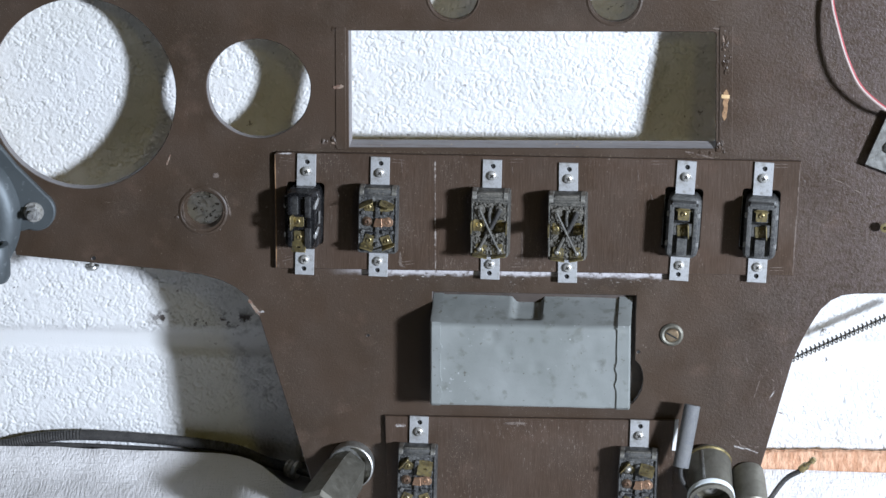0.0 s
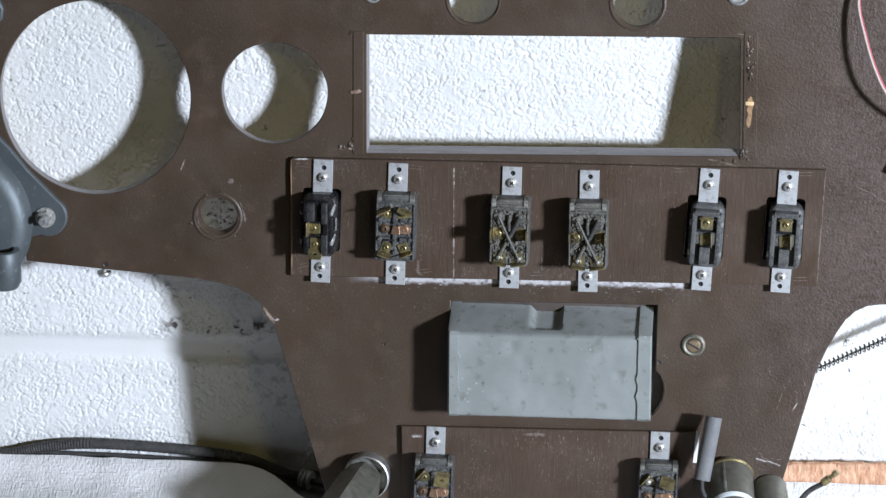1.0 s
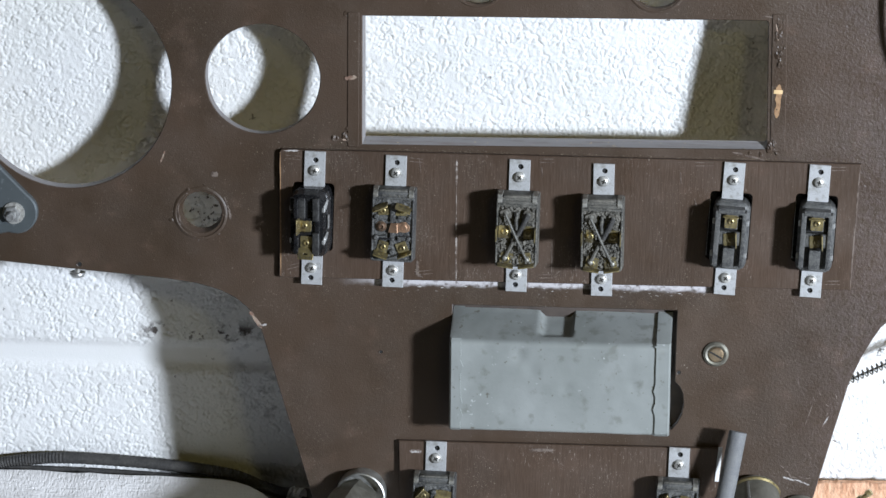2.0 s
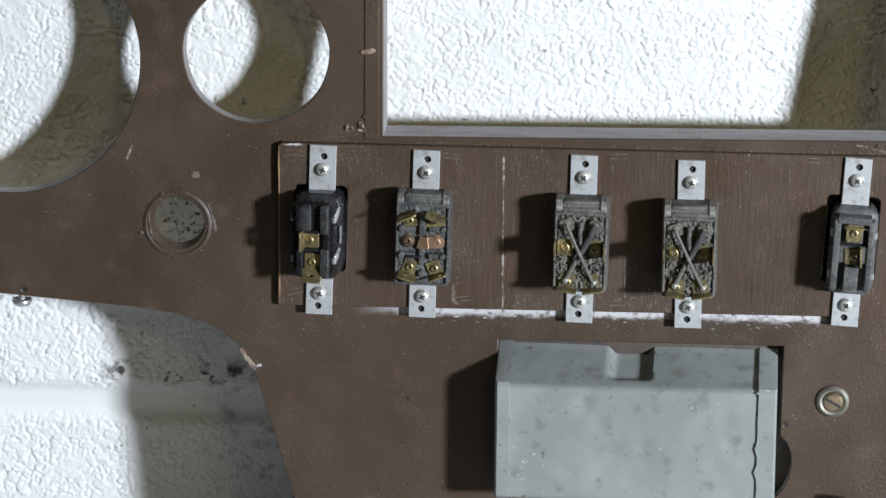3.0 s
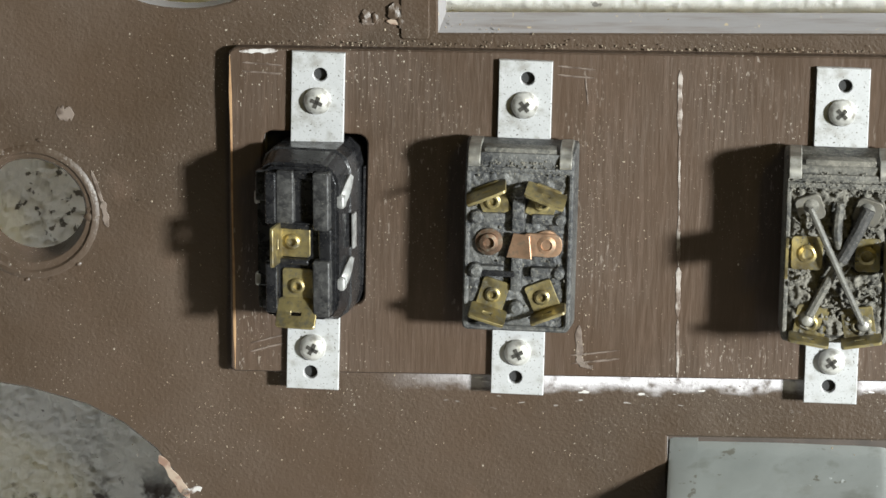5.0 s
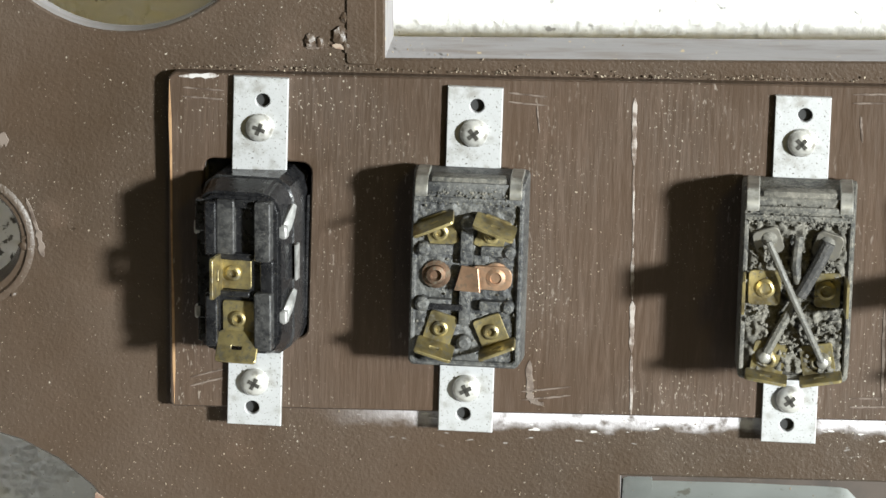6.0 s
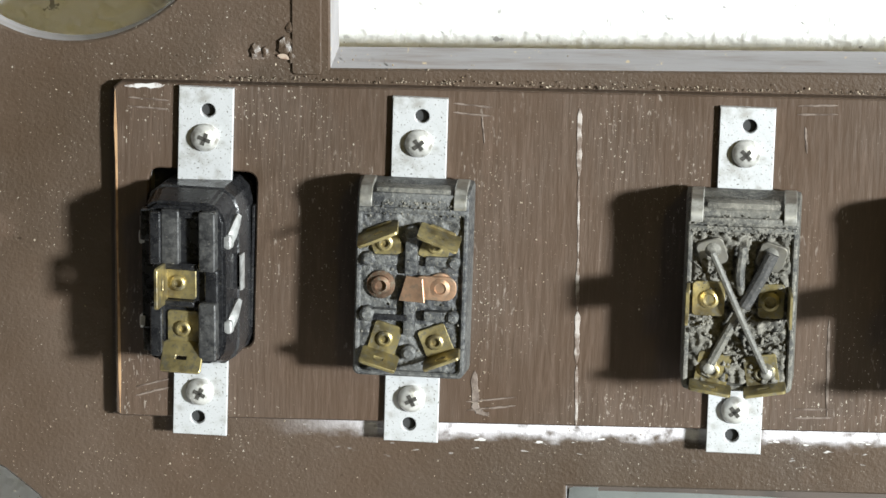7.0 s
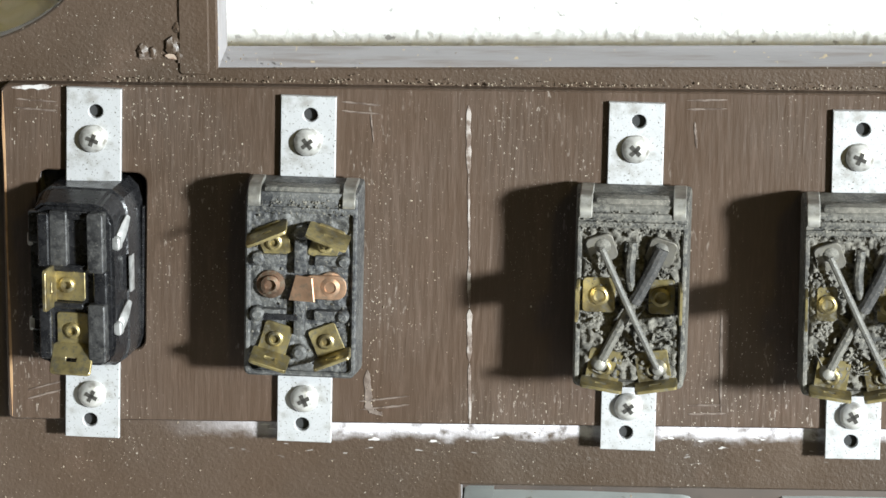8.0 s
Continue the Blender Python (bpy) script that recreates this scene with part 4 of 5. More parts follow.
    for cx, cy, n in ((-5.4, 1.2, 22), (-7.4, 2.6, 12), (5.6, 2.4, 10), (-6.4, 4.2, 26), (-6.6, -4.6, 30), (6.4, -7.6, 24), (6.2, 4.6, 20), (-0.2, -10.5, 26), (-3.4, -9.0, 26)):
        bm = bmesh.new()
        for _ in range(n):
            r = rng.uniform(0.12, 0.42)
            m2 = Matrix.Translation((rng.gauss(cx, 1.1), rng.gauss(cy, 1.1), top - 0.3 + rng.uniform(0, 1.0))) @ Matrix.Diagonal((1, rng.uniform(0.6, 1.5), 0.7, 1))
            for v in bmesh.ops.create_icosphere(bm, subdivisions=2, radius=r, matrix=m2)["verts"]:
                v.co += noise.noise_vector(v.co * 2.1) * r * 0.7
        tagged(part("dust_clump", bm, FLUFF, sw, "clump of matted grey dust", 180), kind="stuff")
    for _ in range(9):
        x, y = rng.uniform(-7, 7), rng.uniform(-14, 9)
        pts = [(x + rng.uniform(-2.5, 2.5), y + rng.uniform(-2.5, 2.5), top - 0.4 + rng.uniform(0, 1.4)) for _ in range(4)]
        part("fibre", tube(bmesh.new(), pts, 0.12, 5, 5), FLUFF, sw)
    return sw


def narrow_switch(m, rng, black):
    mat = BLACK if black else GREY_BLACK
    sw = thing("rocker_switch", m, "glossy black rocker switch leaning in its cut-out, brass terminals" if black else "grey dusty narrow rocker switch in a dark cut-out", "switch", "switches on the panel")
    strap(sw, 34.6 if black else 33.7)
    top = 15.0
    lean = Matrix.Translation((0, 0, 0)) @ (pose(0, 0, 0, 0, -9, 1.5) if black else pose(0.4, -1.5, 0, 0, -1.5, 0))

    def put(bm):
        bmesh.ops.transform(bm, matrix=lean, verts=bm.verts)
        return bm

    loop = [(-6.0, -17.4), (6.0, -17.4), (8.2, -15.8), (9.0, -13.4), (9.0, 12.8), (8.2, 15.2), (6.0, 16.8), (-6.0, 16.8), (-8.2, 15.2), (-9.0, 12.8), (-9.0, -13.4), (-8.2, -15.8)]
    bm = slab(bmesh.new(), loop, [], -6, 8, 1.2)
    body = part("body", put(bm), [mat, mat], sw)
    bm = bmesh.new()
    small = [(x * (0.90 if black else 0.80), y * 0.90) for x, y in loop]
    lo = [bm.verts.new((x * 0.98, y * 0.985, 7.6)) for x, y in loop]
    hi = [bm.verts.new((x, y, top - (1.5 if black else 6.0))) for x, y in small]
    n = len(lo)
    for i in range(n):
        bm.faces.new((lo[i], lo[(i + 1) % n], hi[(i + 1) % n], hi[i]))
    bm.faces.new(hi)
    bmesh.ops.bevel(bm, geom=[e for e in bm.edges if not e.is_boundary], offset=0.6, segments=2, affect="EDGES")
    part("cap", put(bm), mat, body)
    if black:
        walls = ((-6.0, -3.8, 3.4, 13.6, 15.6), (-3.9, -0.4, 3.4, 14.0, 14.9), (3.6, 6.8, 2.6, 14.0, 15.7), (-8.3, -6.0, 7.5, 13.6, 14.0), (-5.6, 3.4, 2.4, 3.8, 14.8), (-4.6, 2.6, -4.6, -3.4, 15.2),
                 (-6.0, -3.6, -14.4, -3.8, 15.6), (3.5, 6.9, -14.6, -3.4, 15.8), (-8.0, -6.0, -14.0, -9.2, 13.8), (4.4, 7.0, -3.6, 2.8, 14.6), (-0.6, 3.4, 12.4, 14.0, 14.4))
    else:
        walls = ((-7.6, -5.0, -14.6, 13.6, 14.2), (5.6, 7.8, -14.6, 13.6, 14.2), (-2.4, 3.6, 4.4, 12.6, 13.3), (-2.6, 3.0, -14.8, -4.6, 15.2), (-5.4, 6.0, -3.6, 3.4, 13.3), (-6.4, 6.6, 12.2, 15.0, 14.6))
    for i, (x0, x1, y0, y1, z1) in enumerate(walls):
        part("wall", put(block(bmesh.new(), x0, x1, y0, y1, 12 if black else 6, z1, 0.55, None, 3)), DUSTY_BLACK if black and i in (1, 2, 7) else mat, body)
    for x, s in ((-8.0, -1), (8.4, 1)):
        for y in (8.4, -8.0):
            bm = block(bmesh.new(), x - 0.9, x + 0.8, y - 1.9, y + 0.9, 10.6, 13.0, 0.7, None, 3)
            if s > 0 and black:
                band(bm, [(x + 0.1, y - 0.8, 12.2, 0.8), (x + 0.5, y + 0.6, 11.4, 1.0), (x + 0.8, y + 2.2, 9.8, 0.85), (x + 0.9, y + 3.6, 8.0, 0.5)], 0.9)
            part("clip", put(bm), CHROME, sw, "bright metal side clip")
    if black:
        spots = ((-0.8, -0.2, 90, 87, 6.0), (0.1, -9.0, 180, 34, 6.2))
    else:
        # bright strip added for the light caught on the bezel's left edge
        part("frame_edge", block(bmesh.new(), -10.7, -10.4, -14.5, 14.0, -1.5, 0.2, 0.1), CHROME, sw, "thin bright strip standing in for the lit edge of the bezel")
        spots = ((0.2, 8.6, 0, 96, 2.0), (0.6, -0.6, 275, 84, 4.6))
    for x, y, turn, bend, l in spots:
        t = tab(sw, x, y, 13.4, 6.2, l, bend, turn, BRASS if black or y > 5 else DIRTY_BRASS, "yellow brass terminal")
        for o in (t, *t.children):
            o.data.transform(Matrix.Translation(lean.translation * -0.999) @ lean)
    if black:
        # rim highlight drawn as a thin bright strip
        part("side_strip", put(block(bmesh.new(), 9.4, 9.9, -2.5, 4.5, 6.0, 8.2, 0.2)), CHROME, sw, "thin bright strip standing in for the highlight along the housing's rim")
    part("bezel", slab(bmesh.new(), oblong(-11.5, 14.5, -22.5, 22.5, 2), [], -10, -8.2, 0.2), [BLACK, BLACK], sw)
    for y in (6, -6):
        part("frame_lip", block(bmesh.new(), 9.1, 9.6, y - 6, y + 6, -2, 0.6, 0.2), mat, sw)
    fluff(sw, 5.0, 14.0, 13.4, 5 if black else 14, rng, (0.15, 0.35))
    return sw


rng = random.Random(11)
for i, (x, y, turn, kind) in enumerate(SWITCHES):
    m = PANEL @ mm(x, y, 3.0, 0, 0, turn)
    if kind == "bridge":
        bridge_switch(m, rng, max(0, i - 5))
    elif kind == "crossed":
        crossed_switch(m, rng, i == 2)
    else:
        narrow_switch(m, rng, i == 0)


# ---- the sheet-metal box in its cut-out ----
def build_box():
    box = thing("metal_box", PANEL @ mm(-2.3, 0, 0, 0, 0, 1.3), "grey painted folded sheet-metal box set through the panel", "metal box")
    corners = [(-83.6, -34), (-83.6, 20), (-37.4, 20), (-26.6, -10), (-26.2, -34)]
    prof = []
    for i, c in enumerate(corners):
        c = Vector(c)
        if i in (0, len(corners) - 1):
            prof.append(c)
            continue
        a, b = (Vector(corners[i - 1]) - c).normalized(), (Vector(corners[i + 1]) - c).normalized()
        r = 2.4
        prof += [c + a * r * (1 - t) ** 2 + b * r * t ** 2 for t in (0, 0.2, 0.4, 0.6, 0.8, 1.0)]
    fine = []
    for a, b in zip(prof, prof[1:]):
        n = max(1, int((b - a).length / 1.6))
        fine += [a + (b - a) * (i / n) for i in range(n)]
    fine.append(prof[-1])
    nx = 84
    bm = bmesh.new()
    grid = []
    for j, q in enumerate(fine):
        a, b = fine[max(j - 1, 0)], fine[min(j + 1, len(fine) - 1)]
        d = (b - a).normalized()
        out = Vector((-d.y, d.x)) * -1
        out = out if out.dot(q - Vector((-56, -10))) > 0 else -out
        row = []
        for i in range(nx + 1):
            x = -2.2 + 107.2 * i / nx
            push = 0.35 * noise.noise(Vector((x / 22, q.x / 16, 3))) + 0.12 * noise.noise(Vector((x / 6, q.x / 5, q.y / 9)))
            if -37.5 < q.x < -26 and q.y > -12:
                side = min(max((x - 39.2) / 4.0, 0), 1) * min(max((57.6 - x) / 2.0, 0), 1)
                foot = min(max((q.x + 35.4) / 1.6, 0), 1)
                push -= 3.0 * side * side * (3 - 2 * side) * foot
            for dx, dy, r, deep in ((31, -44, 3.5, 0.7), (38, -52, 4, 0.5), (54, -60, 3, 0.4), (88, -58, 2.5, 0.5), (24, -70, 4, 0.4)):
                push -= deep * math.exp(-((x - dx) ** 2 + (q.x - dy) ** 2) / r ** 2) * (q.y > 15)
            row.append(bm.verts.new((x, q.x + out.x * push, q.y + out.y * push)))
        grid.append(row)
    for p, q in zip(grid, grid[1:]):
        for i in range(nx):
            bm.faces.new((p[i], p[i + 1], q[i + 1], q[i]))
    for i in (0, nx):
        bm.faces.new([row[i] for row in grid])
    body = part("body", bm, SHEET, box, "", 50)
    # added dark sheet behind the cut-out, standing in for the shade in its gaps
    gap_dark = Mat("gap_shade", (0.06, 0.045, 0.036), 0.7)
    gap_dark.mix(gap_dark.ramp(gap_dark.noise(90, 4), 0.4, 0.7), (0.035, 0.028, 0.023))
    part("mounting_plate", block(bmesh.new(), -9, 116, -93, -20, -8.4, -7, 0.3), gap_dark.done(), box, "added dark brown backing sheet that shades the gap round the box")
    for x0, x1, side in ((-3.4, 2.2, 1), (99.0, 106.2, -1)):
        bm = bmesh.new()
        prof = [(-83.9, 8), (-83.9, 18.6), (-82.2, 20.8), (-37.9, 20.8), (-36.0, 19.6), (-25.9, -9.6), (-25.5, -20)]
        rows = []
        for j, (a, b) in enumerate(zip(prof, prof[1:])):
            steps = 14 if j == 2 else 4
            for q in range(steps):
                f = q / steps
                rows.append((a[0] + (b[0] - a[0]) * f, a[1] + (b[1] - a[1]) * f))
        rows.append(prof[-1])
        r2 = random.Random(3 if side > 0 else 4)
        layers = []
        for y, z in rows:
            wob = r2.uniform(-0.12, 0.12) + (1.0 if r2.random() < 0.12 else 0)
            xi, xo = (x1 + wob, x0) if side > 0 else (x0 - wob, x1)
            layers.append([bm.verts.new((xi, y, z + 0.1)), bm.verts.new((xo - side * -0.9, y, z)), bm.verts.new((xo, y + 0.2, z - 1.6)), bm.verts.new((xi, y + 0.4, z - 1.2))])
        for p, q in zip(layers, layers[1:]):
            for i in range(4):
                bm.faces.new((p[i], p[(i + 1) % 4], q[(i + 1) % 4], q[i]))
        bm.faces.new(layers[0])
        bm.faces.new(layers[-1])
        part("flange", bm, SHEET, box, "folded-over end flange with a crimped edge")


build_box()


# ---- cast bracket at the edge ----
def build_bracket():
    br = thing("cast_bracket", PANEL, "grey cast metal gauge bracket bolted to the panel", "bracket")
    lobe = [(-225.2 + 10.8 * math.cos(radians(a)), 12.6 + 11.0 * math.sin(radians(a))) for a in range(-110, 61, 12)]
    loop = lobe + [(-236, 38), (-246, 50), (-256, 60), (-268, 68), (-300, 72), (-300, -16), (-250, -14), (-241, -9), (-237, 0)]
    part("flange", slab(bmesh.new(), loop, [], 0.1, 4.2, 0.8), [CAST, CAST], br)
    bm = turned(bmesh.new(), [(44, 3.8), (42, 9), (39, 12), (34, 13.4), (0, 14)], 48, Matrix.Translation((-277, 8, 0)))
    part("dome", bm, CAST, br)
    m = Matrix.Translation((-247, -23.0, 15)) @ pose(0, 0, 0, -84, 4, 0)
    bm = turned(bmesh.new(), [(5.0, 6), (5.0, 19.6), (6.0, 20.2), (8.6, 20), (9.4, 18.6), (9.8, 2), (8.2, -1.4), (0, -2.2)], 28, m)
    sp = part("spout", bm, CAST, br)
    # dark disc across the bore, its shade put into the colour
    part("bore", turned(bmesh.new(), [(5.0, 10), (0, 10)], 20, m), DARK, sp)
    bm = turned(bmesh.new(), [(5.6, 4.2), (5.6, 5.0), (3, 5.0)], 20, Matrix.Translation((-226.2, 12.4, 0)))
    part("washer", bm, SCREW, br)
    nut = bmesh.new()
    turned(nut, [(4.4, 5.0), (4.4, 7.8), (3.9, 8.2), (0, 8.2)], 6, Matrix.Translation((-226.5, 12.2, 0)) @ pose(0, 0, 0, 0, 0, 12))
    n = part("nut", nut, CHROME, br, "bright hexagon nut on a stud", 20)
    part("stud", turned(bmesh.new(), [(2.2, 8), (2.2, 13.5), (1.8, 14.2), (0, 14.2)], 14, Matrix.Translation((-226.5, 12.2, 0))), CHROME, n)
    ear = thing("bracket_ear", PANEL, "grey cast metal ear screwed to the panel", "bracket")
    part("ear", slab(bmesh.new(), [(-268, 112), (-256, 115), (-250.4, 120), (-249.6, 126), (-252, 131), (-268, 136)], [], 0.1, 4, 0.8), [CAST, CAST], ear)


build_bracket()


# ---- screws standing alone ----
s = thing("washer_screw", PANEL @ mm(126.9, -42.9, 0), "slotted brass screw on a grey cup washer", "screw")
part("cup_washer", turned(bmesh.new(), [(6.4, 0.05), (6.3, 1.0), (5.2, 1.9), (4.2, 1.6), (3.9, 0.9), (0, 0.9)], 28), OLIVE, s, "grey steel cup washer")
h = part("head", turned(bmesh.new(), [(3.9, 0.9), (3.9, 1.8), (3.2, 2.5), (0, 2.7)], 22), metal("bronze", (0.36, 0.27, 0.17), 0.42, (0.16, 0.11, 0.07), 0.8, 0.4), s, "coppery brown screw head")
# dark bar on the head in place of a shaded slot
part("slot", block(bmesh.new(), -3.4, 3.4, -0.45, 0.45, 2.2, 2.76, 0, pose(0, 0, 0, 0, 0, -28)), DARK, h)

s = thing("edge_screw", PANEL @ mm(-195, -16.6, -3.5, 90, 0, 0), "round-headed steel screw in the panel's lower edge", "screw")
part("shank", turned(bmesh.new(), [(1.3, -4), (1.3, 2.2)], 12), SCREW, s)
part("head", turned(bmesh.new(), [(3.9, 2.0), (4.0, 3.0), (3.3, 4.2), (1.8, 4.9), (0, 5.1)], 20), CHROME, s)

for x, y, r in ((-40.5, -51.0, 0.9), (108.9, -53.6, 1.1), (-193.5, -13.6, 1.3)):
    t = thing("nail_hole", PANEL @ mm(x, y, 0), "small splintered nail hole in brown paint", "hole")
    # flat dark disc on the paint, drawn as the hole's inner shade
    part("pit", turned(bmesh.new(), [(r * 0.8, 0.06), (0, 0.05)], 12), DARK, t)
    part("rim", turned(bmesh.new(), [(r * 0.8, 0.05), (r * 1.15, 0.3), (r * 1.3, 0.03)], 14), PAINT, t)


# ---- sockets and leads at the foot ----
def build_plug():
    pl = thing("hexagon_plug", PANEL @ mm(-48.0, -125.0, 0, 0, 0, 0), "dull olive hexagonal plug with a bright round collar", "plug")
    part("collar", turned(bmesh.new(), [(12.6, 0.05), (12.8, 8), (12.5, 9.6), (11.8, 10), (11.6, 8.6), (11.2, 5)], 40), STEEL, pl, "bright rolled metal collar")
    lean = pose(0, 0, 0, 18, -17, 0)
    part("seat", turned(bmesh.new(), [(11.4, 5.2), (0, 5.2)], 32), STEEL, pl)
    part("nut", turned(bmesh.new(), [(10.6, 4), (12.6, 12), (13.6, 46), (12.0, 49), (0, 49.5)], 6, lean @ pose(0, 0, 0, 0, 0, 22)), OLIVE, pl, "", 20)


build_plug()


def build_sockets():
    sk = thing("lamp_socket", PANEL @ mm(149.6, -116.2, 0), "olive metal lamp socket with a white ring", "socket")
    lean = pose(0, 0, 0, 26, 6, 0)
    part("shell", turned(bmesh.new(), [(12.6, -2), (12.8, 3), (12.4, 22), (12.6, 30), (10.8, 30.6), (10.4, 16), (0, 16)], 36, lean), OLIVE, sk)
    part("ring", turned(bmesh.new(), [(13.0, 25), (13.1, 27.5), (12.8, 28.2), (12.4, 28)], 36, lean), WHITE_RING, sk, "white enamelled ring")
    part("brass_lip", turned(bmesh.new(), [(12.9, -1.0), (13.4, 0.2), (12.8, 1.2)], 36, lean), BRASS, sk)
    part("seam", block(bmesh.new(), -0.7, 0.7, 12.0, 13.2, 2, 24, 0.3, lean @ pose(0, 0, 0, 0, 0, 20)), STEEL, sk)
    part("contact", turned(bmesh.new(), [(4.5, 16), (4.2, 20), (2.2, 22), (0, 22.4)], 18, lean), STEEL, sk)
    s2 = thing("lamp_socket", PANEL @ mm(172.0, -123, 0), "small dark metal socket with broken rim", "socket")
    lean = pose(0, 0, 0, 30, 10, 0)
    part("shell", turned(bmesh.new(), [(9.0, -3), (9.2, 4), (8.8, 22), (8.0, 23), (7.4, 10), (0, 10)], 28, lean), OLIVE, s2)
    for a in range(0, 360, 60):
        part("contact", block(bmesh.new(), 3.0, 6.2, -1.4, 1.4, 16, 22 + (a % 50) / 20, 0.5, lean @ pose(0, 0, 0, 0, 0, a)), STEEL, s2)
    sl = thing("grey_sleeve", PANEL, "dull grey insulating sleeve on a black lead", "sleeve")
    part("sleeve", tube(bmesh.new(), [(139.8, -79.2, 12), (138.0, -91.5, 15), (134.8, -112.6, 20)], 4.5, 20, 4), SLEEVE, sl)
    part("lead", tube(bmesh.new(), [(134.8, -111.8, 20), (135.4, -118, 22), (138.8, -124, 22), (143, -129, 18), (149, -141, 8)], 1.25, 10, 6), RUBBER, sl, "thin black lead")
    cd = thing("paper_card", PANEL @ mm(130.6, -97.5, 3.1, 0, 14, -3), "sliver of white card behind the grey sleeve", "card")
    part("card", slab(bmesh.new(), [(-0.7, -11), (1.4, -11), (1.6, 7), (-0.4, 7)], [], 0, 0.5, 0.1), [PAPER, PAPER], cd)


build_sockets()


def lead(name, label, category, strands):
    t = thing(name, PANEL, label, category)
    for pname, pts, r, mat in strands:
        part(pname, tube(bmesh.new(), pts, r, 10, 8), mat, t)


wire = [(206.6, 165, 3), (205.0, 150, 7), (209.4, 133, 12), (215.2, 117, 15), (223.2, 103, 16), (237.5, 91.5, 16), (252, 84, 12), (262, 70, 4)]
lead("twin_wire", "red and white twin wire hanging over the brown panel", "wire",
     [("white_strand", wire, 0.75, CREAM), ("red_strand", [(x + 0.7, y + 0.4, z - 0.9) for x, y, z in wire], 0.6, RED)])

p = thing("metal_plate", PANEL @ mm(238.5, 71, 5, 0, 0, -19), "dull steel angle plate with a screw", "plate")
part("plate", slab(bmesh.new(), [(-6.5, -15), (16, -15), (16, 17), (-5.5, 17)], [], -0.8, 0.6, 0.2), [STEEL, STEEL], p)
part("foot", block(bmesh.new(), 12, 16, -15, 17, -4.9, -0.5, 0.3), STEEL, p)
screw_head(p, 2.6, -1.5, 0.6, 3.4, 30, STEEL)
p = thing("brass_lug", PANEL @ mm(240, 24.0, 5, 0, 0, 10), "small brass lug on a bent stalk", "lug")
part("lug", turned(bmesh.new(), [(0.9, -1), (2.6, 0), (2.6, 1.2), (1.0, 1.3)], 14), BRASS, p)
part("stalk", tube(bmesh.new(), [(0, 0, 0), (7, -3, -3), (12, -4, -4.5)], 1.0, 8, 4), BRASS, p)


# ---- things on the floor and behind the panel ----
def build_cloth():
    bm = bmesh.new()
    nx, ny = 120, 60
    grid = []
    for j in range(ny + 1):
        row = []
        for i in range(nx + 1):
            x = -420 + 840 * i / nx
            drop = 1 / (1 + math.exp(-(x + 98) / 7)) - 1 / (1 + math.exp(-(x - 120) / 10))
            far = 36 - 34 * drop
            y = -260 + (260 + far) * j / ny
            wave = 1.6 * noise.noise(Vector((x / 60, y / 40, 0))) + 0.6 * noise.noise(Vector((x / 18, y / 25, 4)))
            z = 3.0 + wave + (8.5 - 6.0 * drop + 2.8 / (1 + math.exp(-(x - 165) / 9))) * math.exp(-((far - y) / 15) ** 2)
            if abs(x + 194) < 4:
                z += 0.5 if x < -194 else -0.5
            row.append(bm.verts.new((x, y + 1.5 * noise.noise(Vector((x / 50, 0, 2))), z)))
        grid.append(row)
    low = [[bm.verts.new((v.co.x, v.co.y, v.co.z - 1.4)) for v in row] for row in grid]
    for j in range(ny):
        for i in range(nx):
            bm.faces.new((grid[j][i], grid[j][i + 1], grid[j + 1][i + 1], grid[j + 1][i]))
            bm.faces.new((low[j][i], low[j + 1][i], low[j + 1][i + 1], low[j][i + 1]))
    ring = [(0, i) for i in range(nx)] + [(j, nx) for j in range(ny)] + [(ny, i) for i in range(nx, 0, -1)] + [(j, 0) for j in range(ny, 0, -1)]
    for (a, b), (c, d) in zip(ring, ring[1:] + ring[:1]):
        bm.faces.new((grid[a][b], grid[c][d], low[c][d], low[a][b]))
    t = part("dust_sheet", bm, COTTON, None)
    tagged(t, "white woven cotton sheet spread over the floor", "sheet")


build_cloth()


def build_towel():
    bm = bmesh.new()
    nx, prof = 90, [(37.5, 1), (37, 9), (37.5, 15), (39, 19), (42, 21), (46, 20.5), (47.5, 14), (47.5, 1)]
    rows = []
    for i in range(nx + 1):
        x = 120 + 210 * i / nx
        g = 1 + 0.10 * noise.noise(Vector((x / 40, 1, 0)))
        lift = 2.5 * (1 / (1 + math.exp(-(x - 200) / 12)))
        rows.append([bm.verts.new((x, y + 1.0 * noise.noise(Vector((x / 9, y / 9, 1))), 3 + (z - 3) * g + (lift if z > 8 else 0) + 0.7 * noise.noise(Vector((x / 5, z / 5, y / 5))))) for y, z in prof])
    n = len(prof)
    for a, b in zip(rows, rows[1:]):
        for i in range(n):
            bm.faces.new((a[i], a[(i + 1) % n], b[(i + 1) % n], b[i]))
    bm.faces.new(rows[0])
    bm.faces.new(rows[-1])
    tagged(part("towel", bm, TERRY, None), "folded orange terry towel lying against the wall", "towel")


build_towel()

# flexible conduit along the foot of the wall
c = thing("flexible_conduit", Matrix.Identity(4), "dark ribbed flexible conduit lying along the wall", "conduit")
zf = UP * 1000
pts = [(-420, 38, 6), (-330, 39, 7), (-265, 40, zf - 157.5), (-236, 41, zf - 151.5), (-207, 41, zf - 148.5), (-159, 42, zf - 150.5), (-123, 41, zf - 154), (-104, 38, zf - 159.5), (-87, 31, 5.5)]
path = smooth_path(pts, 34)
part("hose", tube(bmesh.new(), path, 2.9, 12, 0, 0.35), RUBBER, c)
d = (path[-1] - path[-2]).normalized()
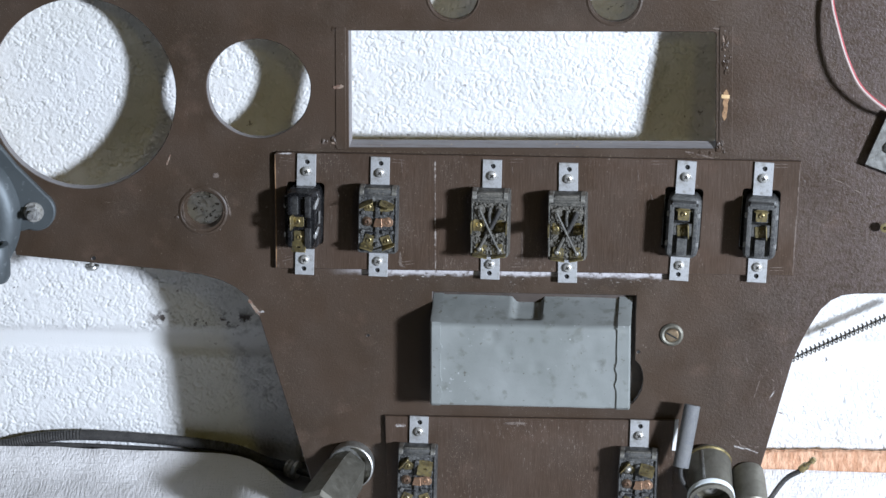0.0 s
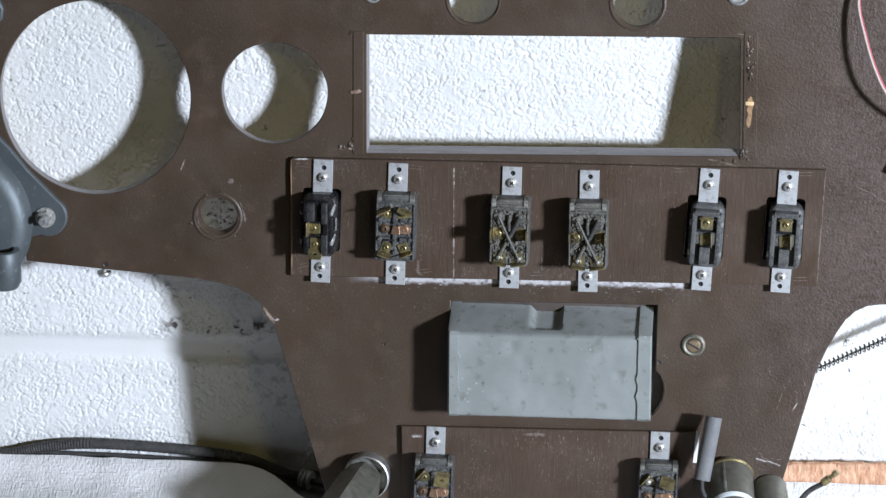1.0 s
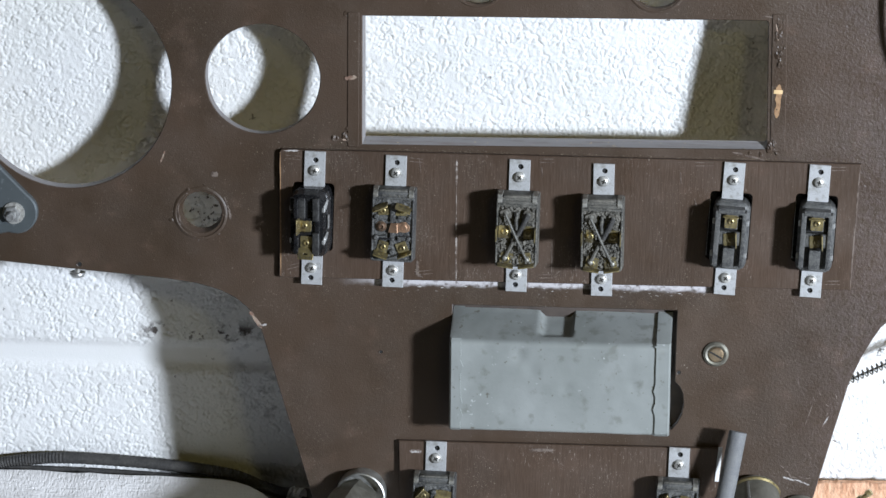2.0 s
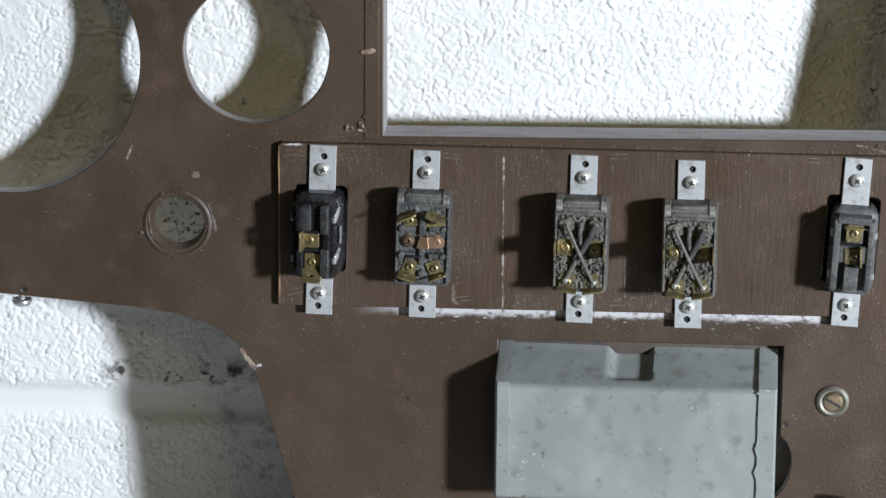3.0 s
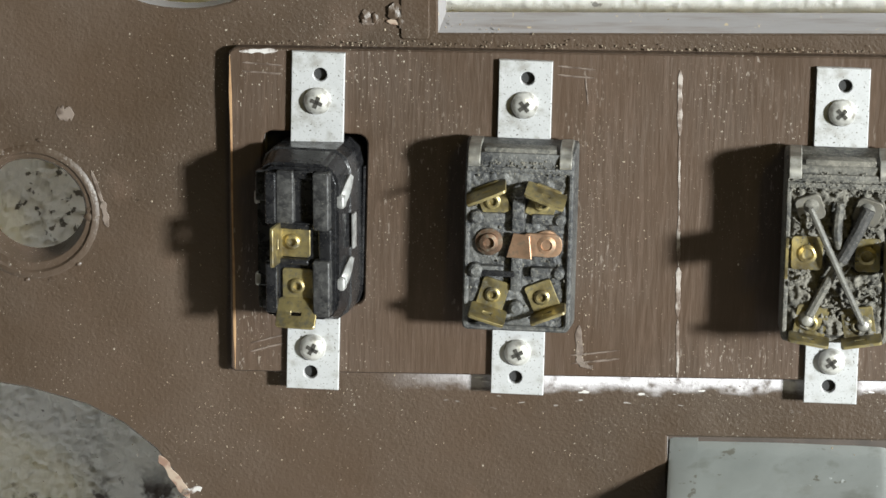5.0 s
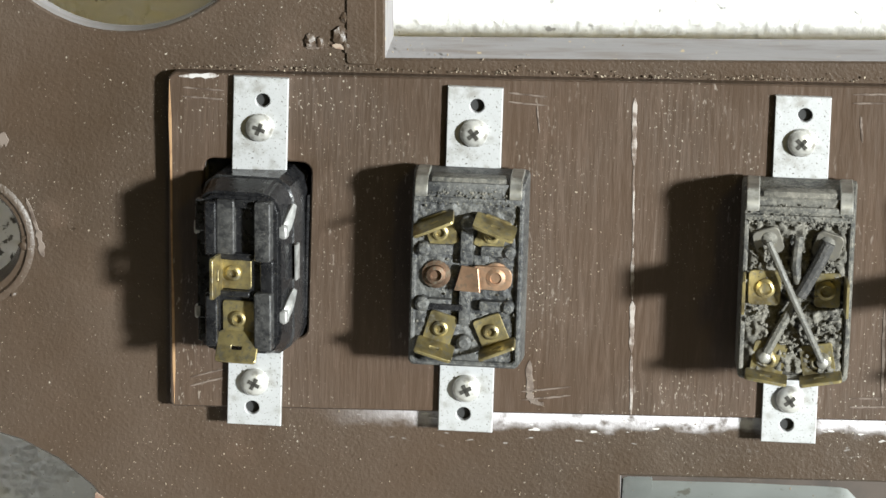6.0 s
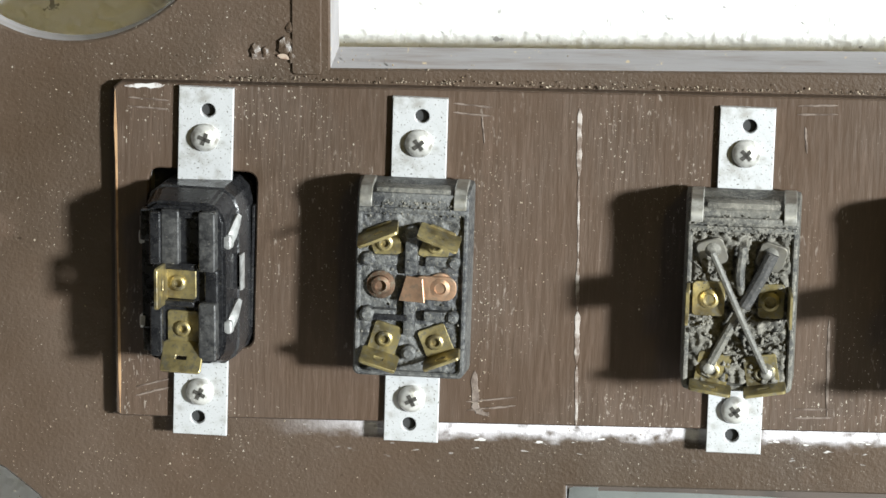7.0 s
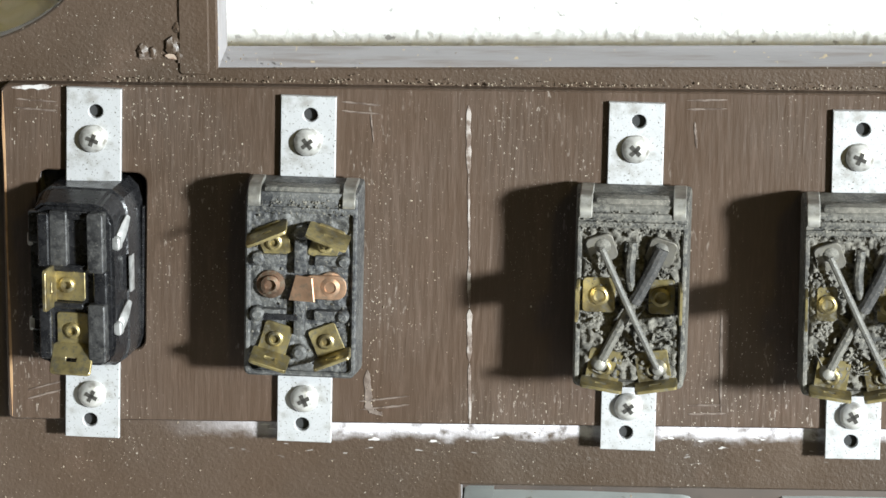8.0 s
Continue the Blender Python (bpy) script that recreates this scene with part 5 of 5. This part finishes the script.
m = Matrix.Translation(path[-1]) @ d.to_track_quat("Z", "Y").to_matrix().to_4x4()
part("ferrule", turned(bmesh.new(), [(3.2, -4), (5.2, -3.6), (5.2, -2.4), (4.4, -2.0), (5.4, -1.0), (5.4, 0), (4.4, 0.6), (5.6, 1.4), (5.6, 3), (3.5, 3.4), (0, 3.4)], 20, m), SCREW, c, "threaded grey metal ferrule")
c = thing("thin_cable", Matrix.Identity(4), "thin dark cable lying behind the conduit", "cable")
part("cable", tube(bmesh.new(), [(-420, 42, 7), (-300, 43.5, 8.5), (-240, 44.5, 8), (-180, 45, 7.5), (-120, 40, 7), (-70, 24, 5)], 1.8, 10, 10), RUBBER, c)

c = thing("coil_spring", Matrix.Identity(4), "dark steel coil spring hanging behind the panel", "spring")
a, b = Vector((182, 34, zf - 86)), Vector((262, 38, zf - 44))
ax = (b - a).normalized()
side = ax.orthogonal().normalized()
up = ax.cross(side)
coils = 34
pts = [a + (b - a) * (i / (coils * 12)) + 2.0 * (side * math.cos(2 * math.pi * i / 12) + up * math.sin(2 * math.pi * i / 12)) for i in range(coils * 12 + 1)]
part("coil", tube(bmesh.new(), pts, 0.46, 6, 0), DULL, c)
part("core", tube(bmesh.new(), [a - 10 * ax, a, (a + b) / 2, b], 0.6, 8, 4), RUBBER, c)

c = thing("tipped_lead", Matrix.Identity(4), "black lead with a small brass tip", "lead")
pts = [(168, -34, 6), (178, -16, zf - 154), (191.8, 0, zf - 139.5), (200.8, 0, zf - 132), (204.8, 0, zf - 128)]
part("lead", tube(bmesh.new(), pts, 1.5, 10, 6), RUBBER, c)
p0, p1 = Vector(pts[-2]), Vector(pts[-1])
m = Matrix.Translation(p1) @ (p1 - p0).normalized().to_track_quat("Z", "Y").to_matrix().to_4x4()
part("tip", turned(bmesh.new(), [(1.6, -5), (2.3, -4.6), (2.3, 0), (1.3, 0.6), (1.3, 3), (2.0, 3.6), (1.6, 6), (0, 6.4)], 14, m), BRASS, c, "brass bullet tip")


# ---- crumbs of dirt caught on the panel ----
def crumbs(name, spots, mat, label):
    bm = bmesh.new()
    r3 = random.Random(21)
    for x, y, z, r in spots(r3):
        m = Matrix.Translation((x, y, z + r * 0.3)) @ pose(0, 0, 0, r3.uniform(0, 360), r3.uniform(0, 360), 0) @ Matrix.Diagonal((1, r3.uniform(0.5, 1.6), r3.uniform(0.4, 0.8), 1))
        bmesh.ops.create_icosphere(bm, subdivisions=1, radius=r, matrix=m)
    ob = part(name, bm, mat, None, label)
    ob.matrix_basis = PANEL
    tagged(ob, category="dirt", kind="stuff")


def ledge_spots(r3):
    for _ in range(520):
        u = r3.uniform(-92, 190)
        yield u, 51.9 + (u + 92) * 0.0239 + abs(r3.gauss(0, 0.55)), 0.1 + r3.random() * 1.2, r3.uniform(0.09, 0.22)


def loose_spots(r3):
    for cx, cy, sx, sy, n, z in ((-88, -24, 9, 5, 90, 0), (-108, -20, 14, 12, 70, 0), (-23, -6, 1.2, 4, 60, 3), (-22.5, 20, 1.2, 12, 80, 3), (-20, -20, 40, 6, 90, 0),
                                 (-50, 57, 14, 1.2, 90, 0), (40, -14, 50, 5, 70, 0), (140, 60, 8, 2.0, 60, 0), (60, 0, 60, 20, 60, 3), (-60, 30, 25, 15, 40, 3), (-14, 20, 5, 16, 110, 3), (-90, -30, 22, 9, 120, 0), (-20, -30, 30, 6, 60, 0), (-105, 30, 12, 20, 50, 0)):
        for _ in range(n):
            yield r3.gauss(cx, sx), r3.gauss(cy, sy), z, 0.05 + 0.17 * r3.random() ** 2


k = Mat("pale_grit", (0.26, 0.215, 0.16), 0.9)
k.mix(k.ramp(k.noise(300, 2), 0.4, 0.6), (0.16, 0.12, 0.085))
GRIT = k.done()
crumbs("grit", ledge_spots, GRIT, "pale grit caught along the upper edge of the board")
crumbs("grit", loose_spots, GRIT, "scattered pale grit and flakes on brown paint")
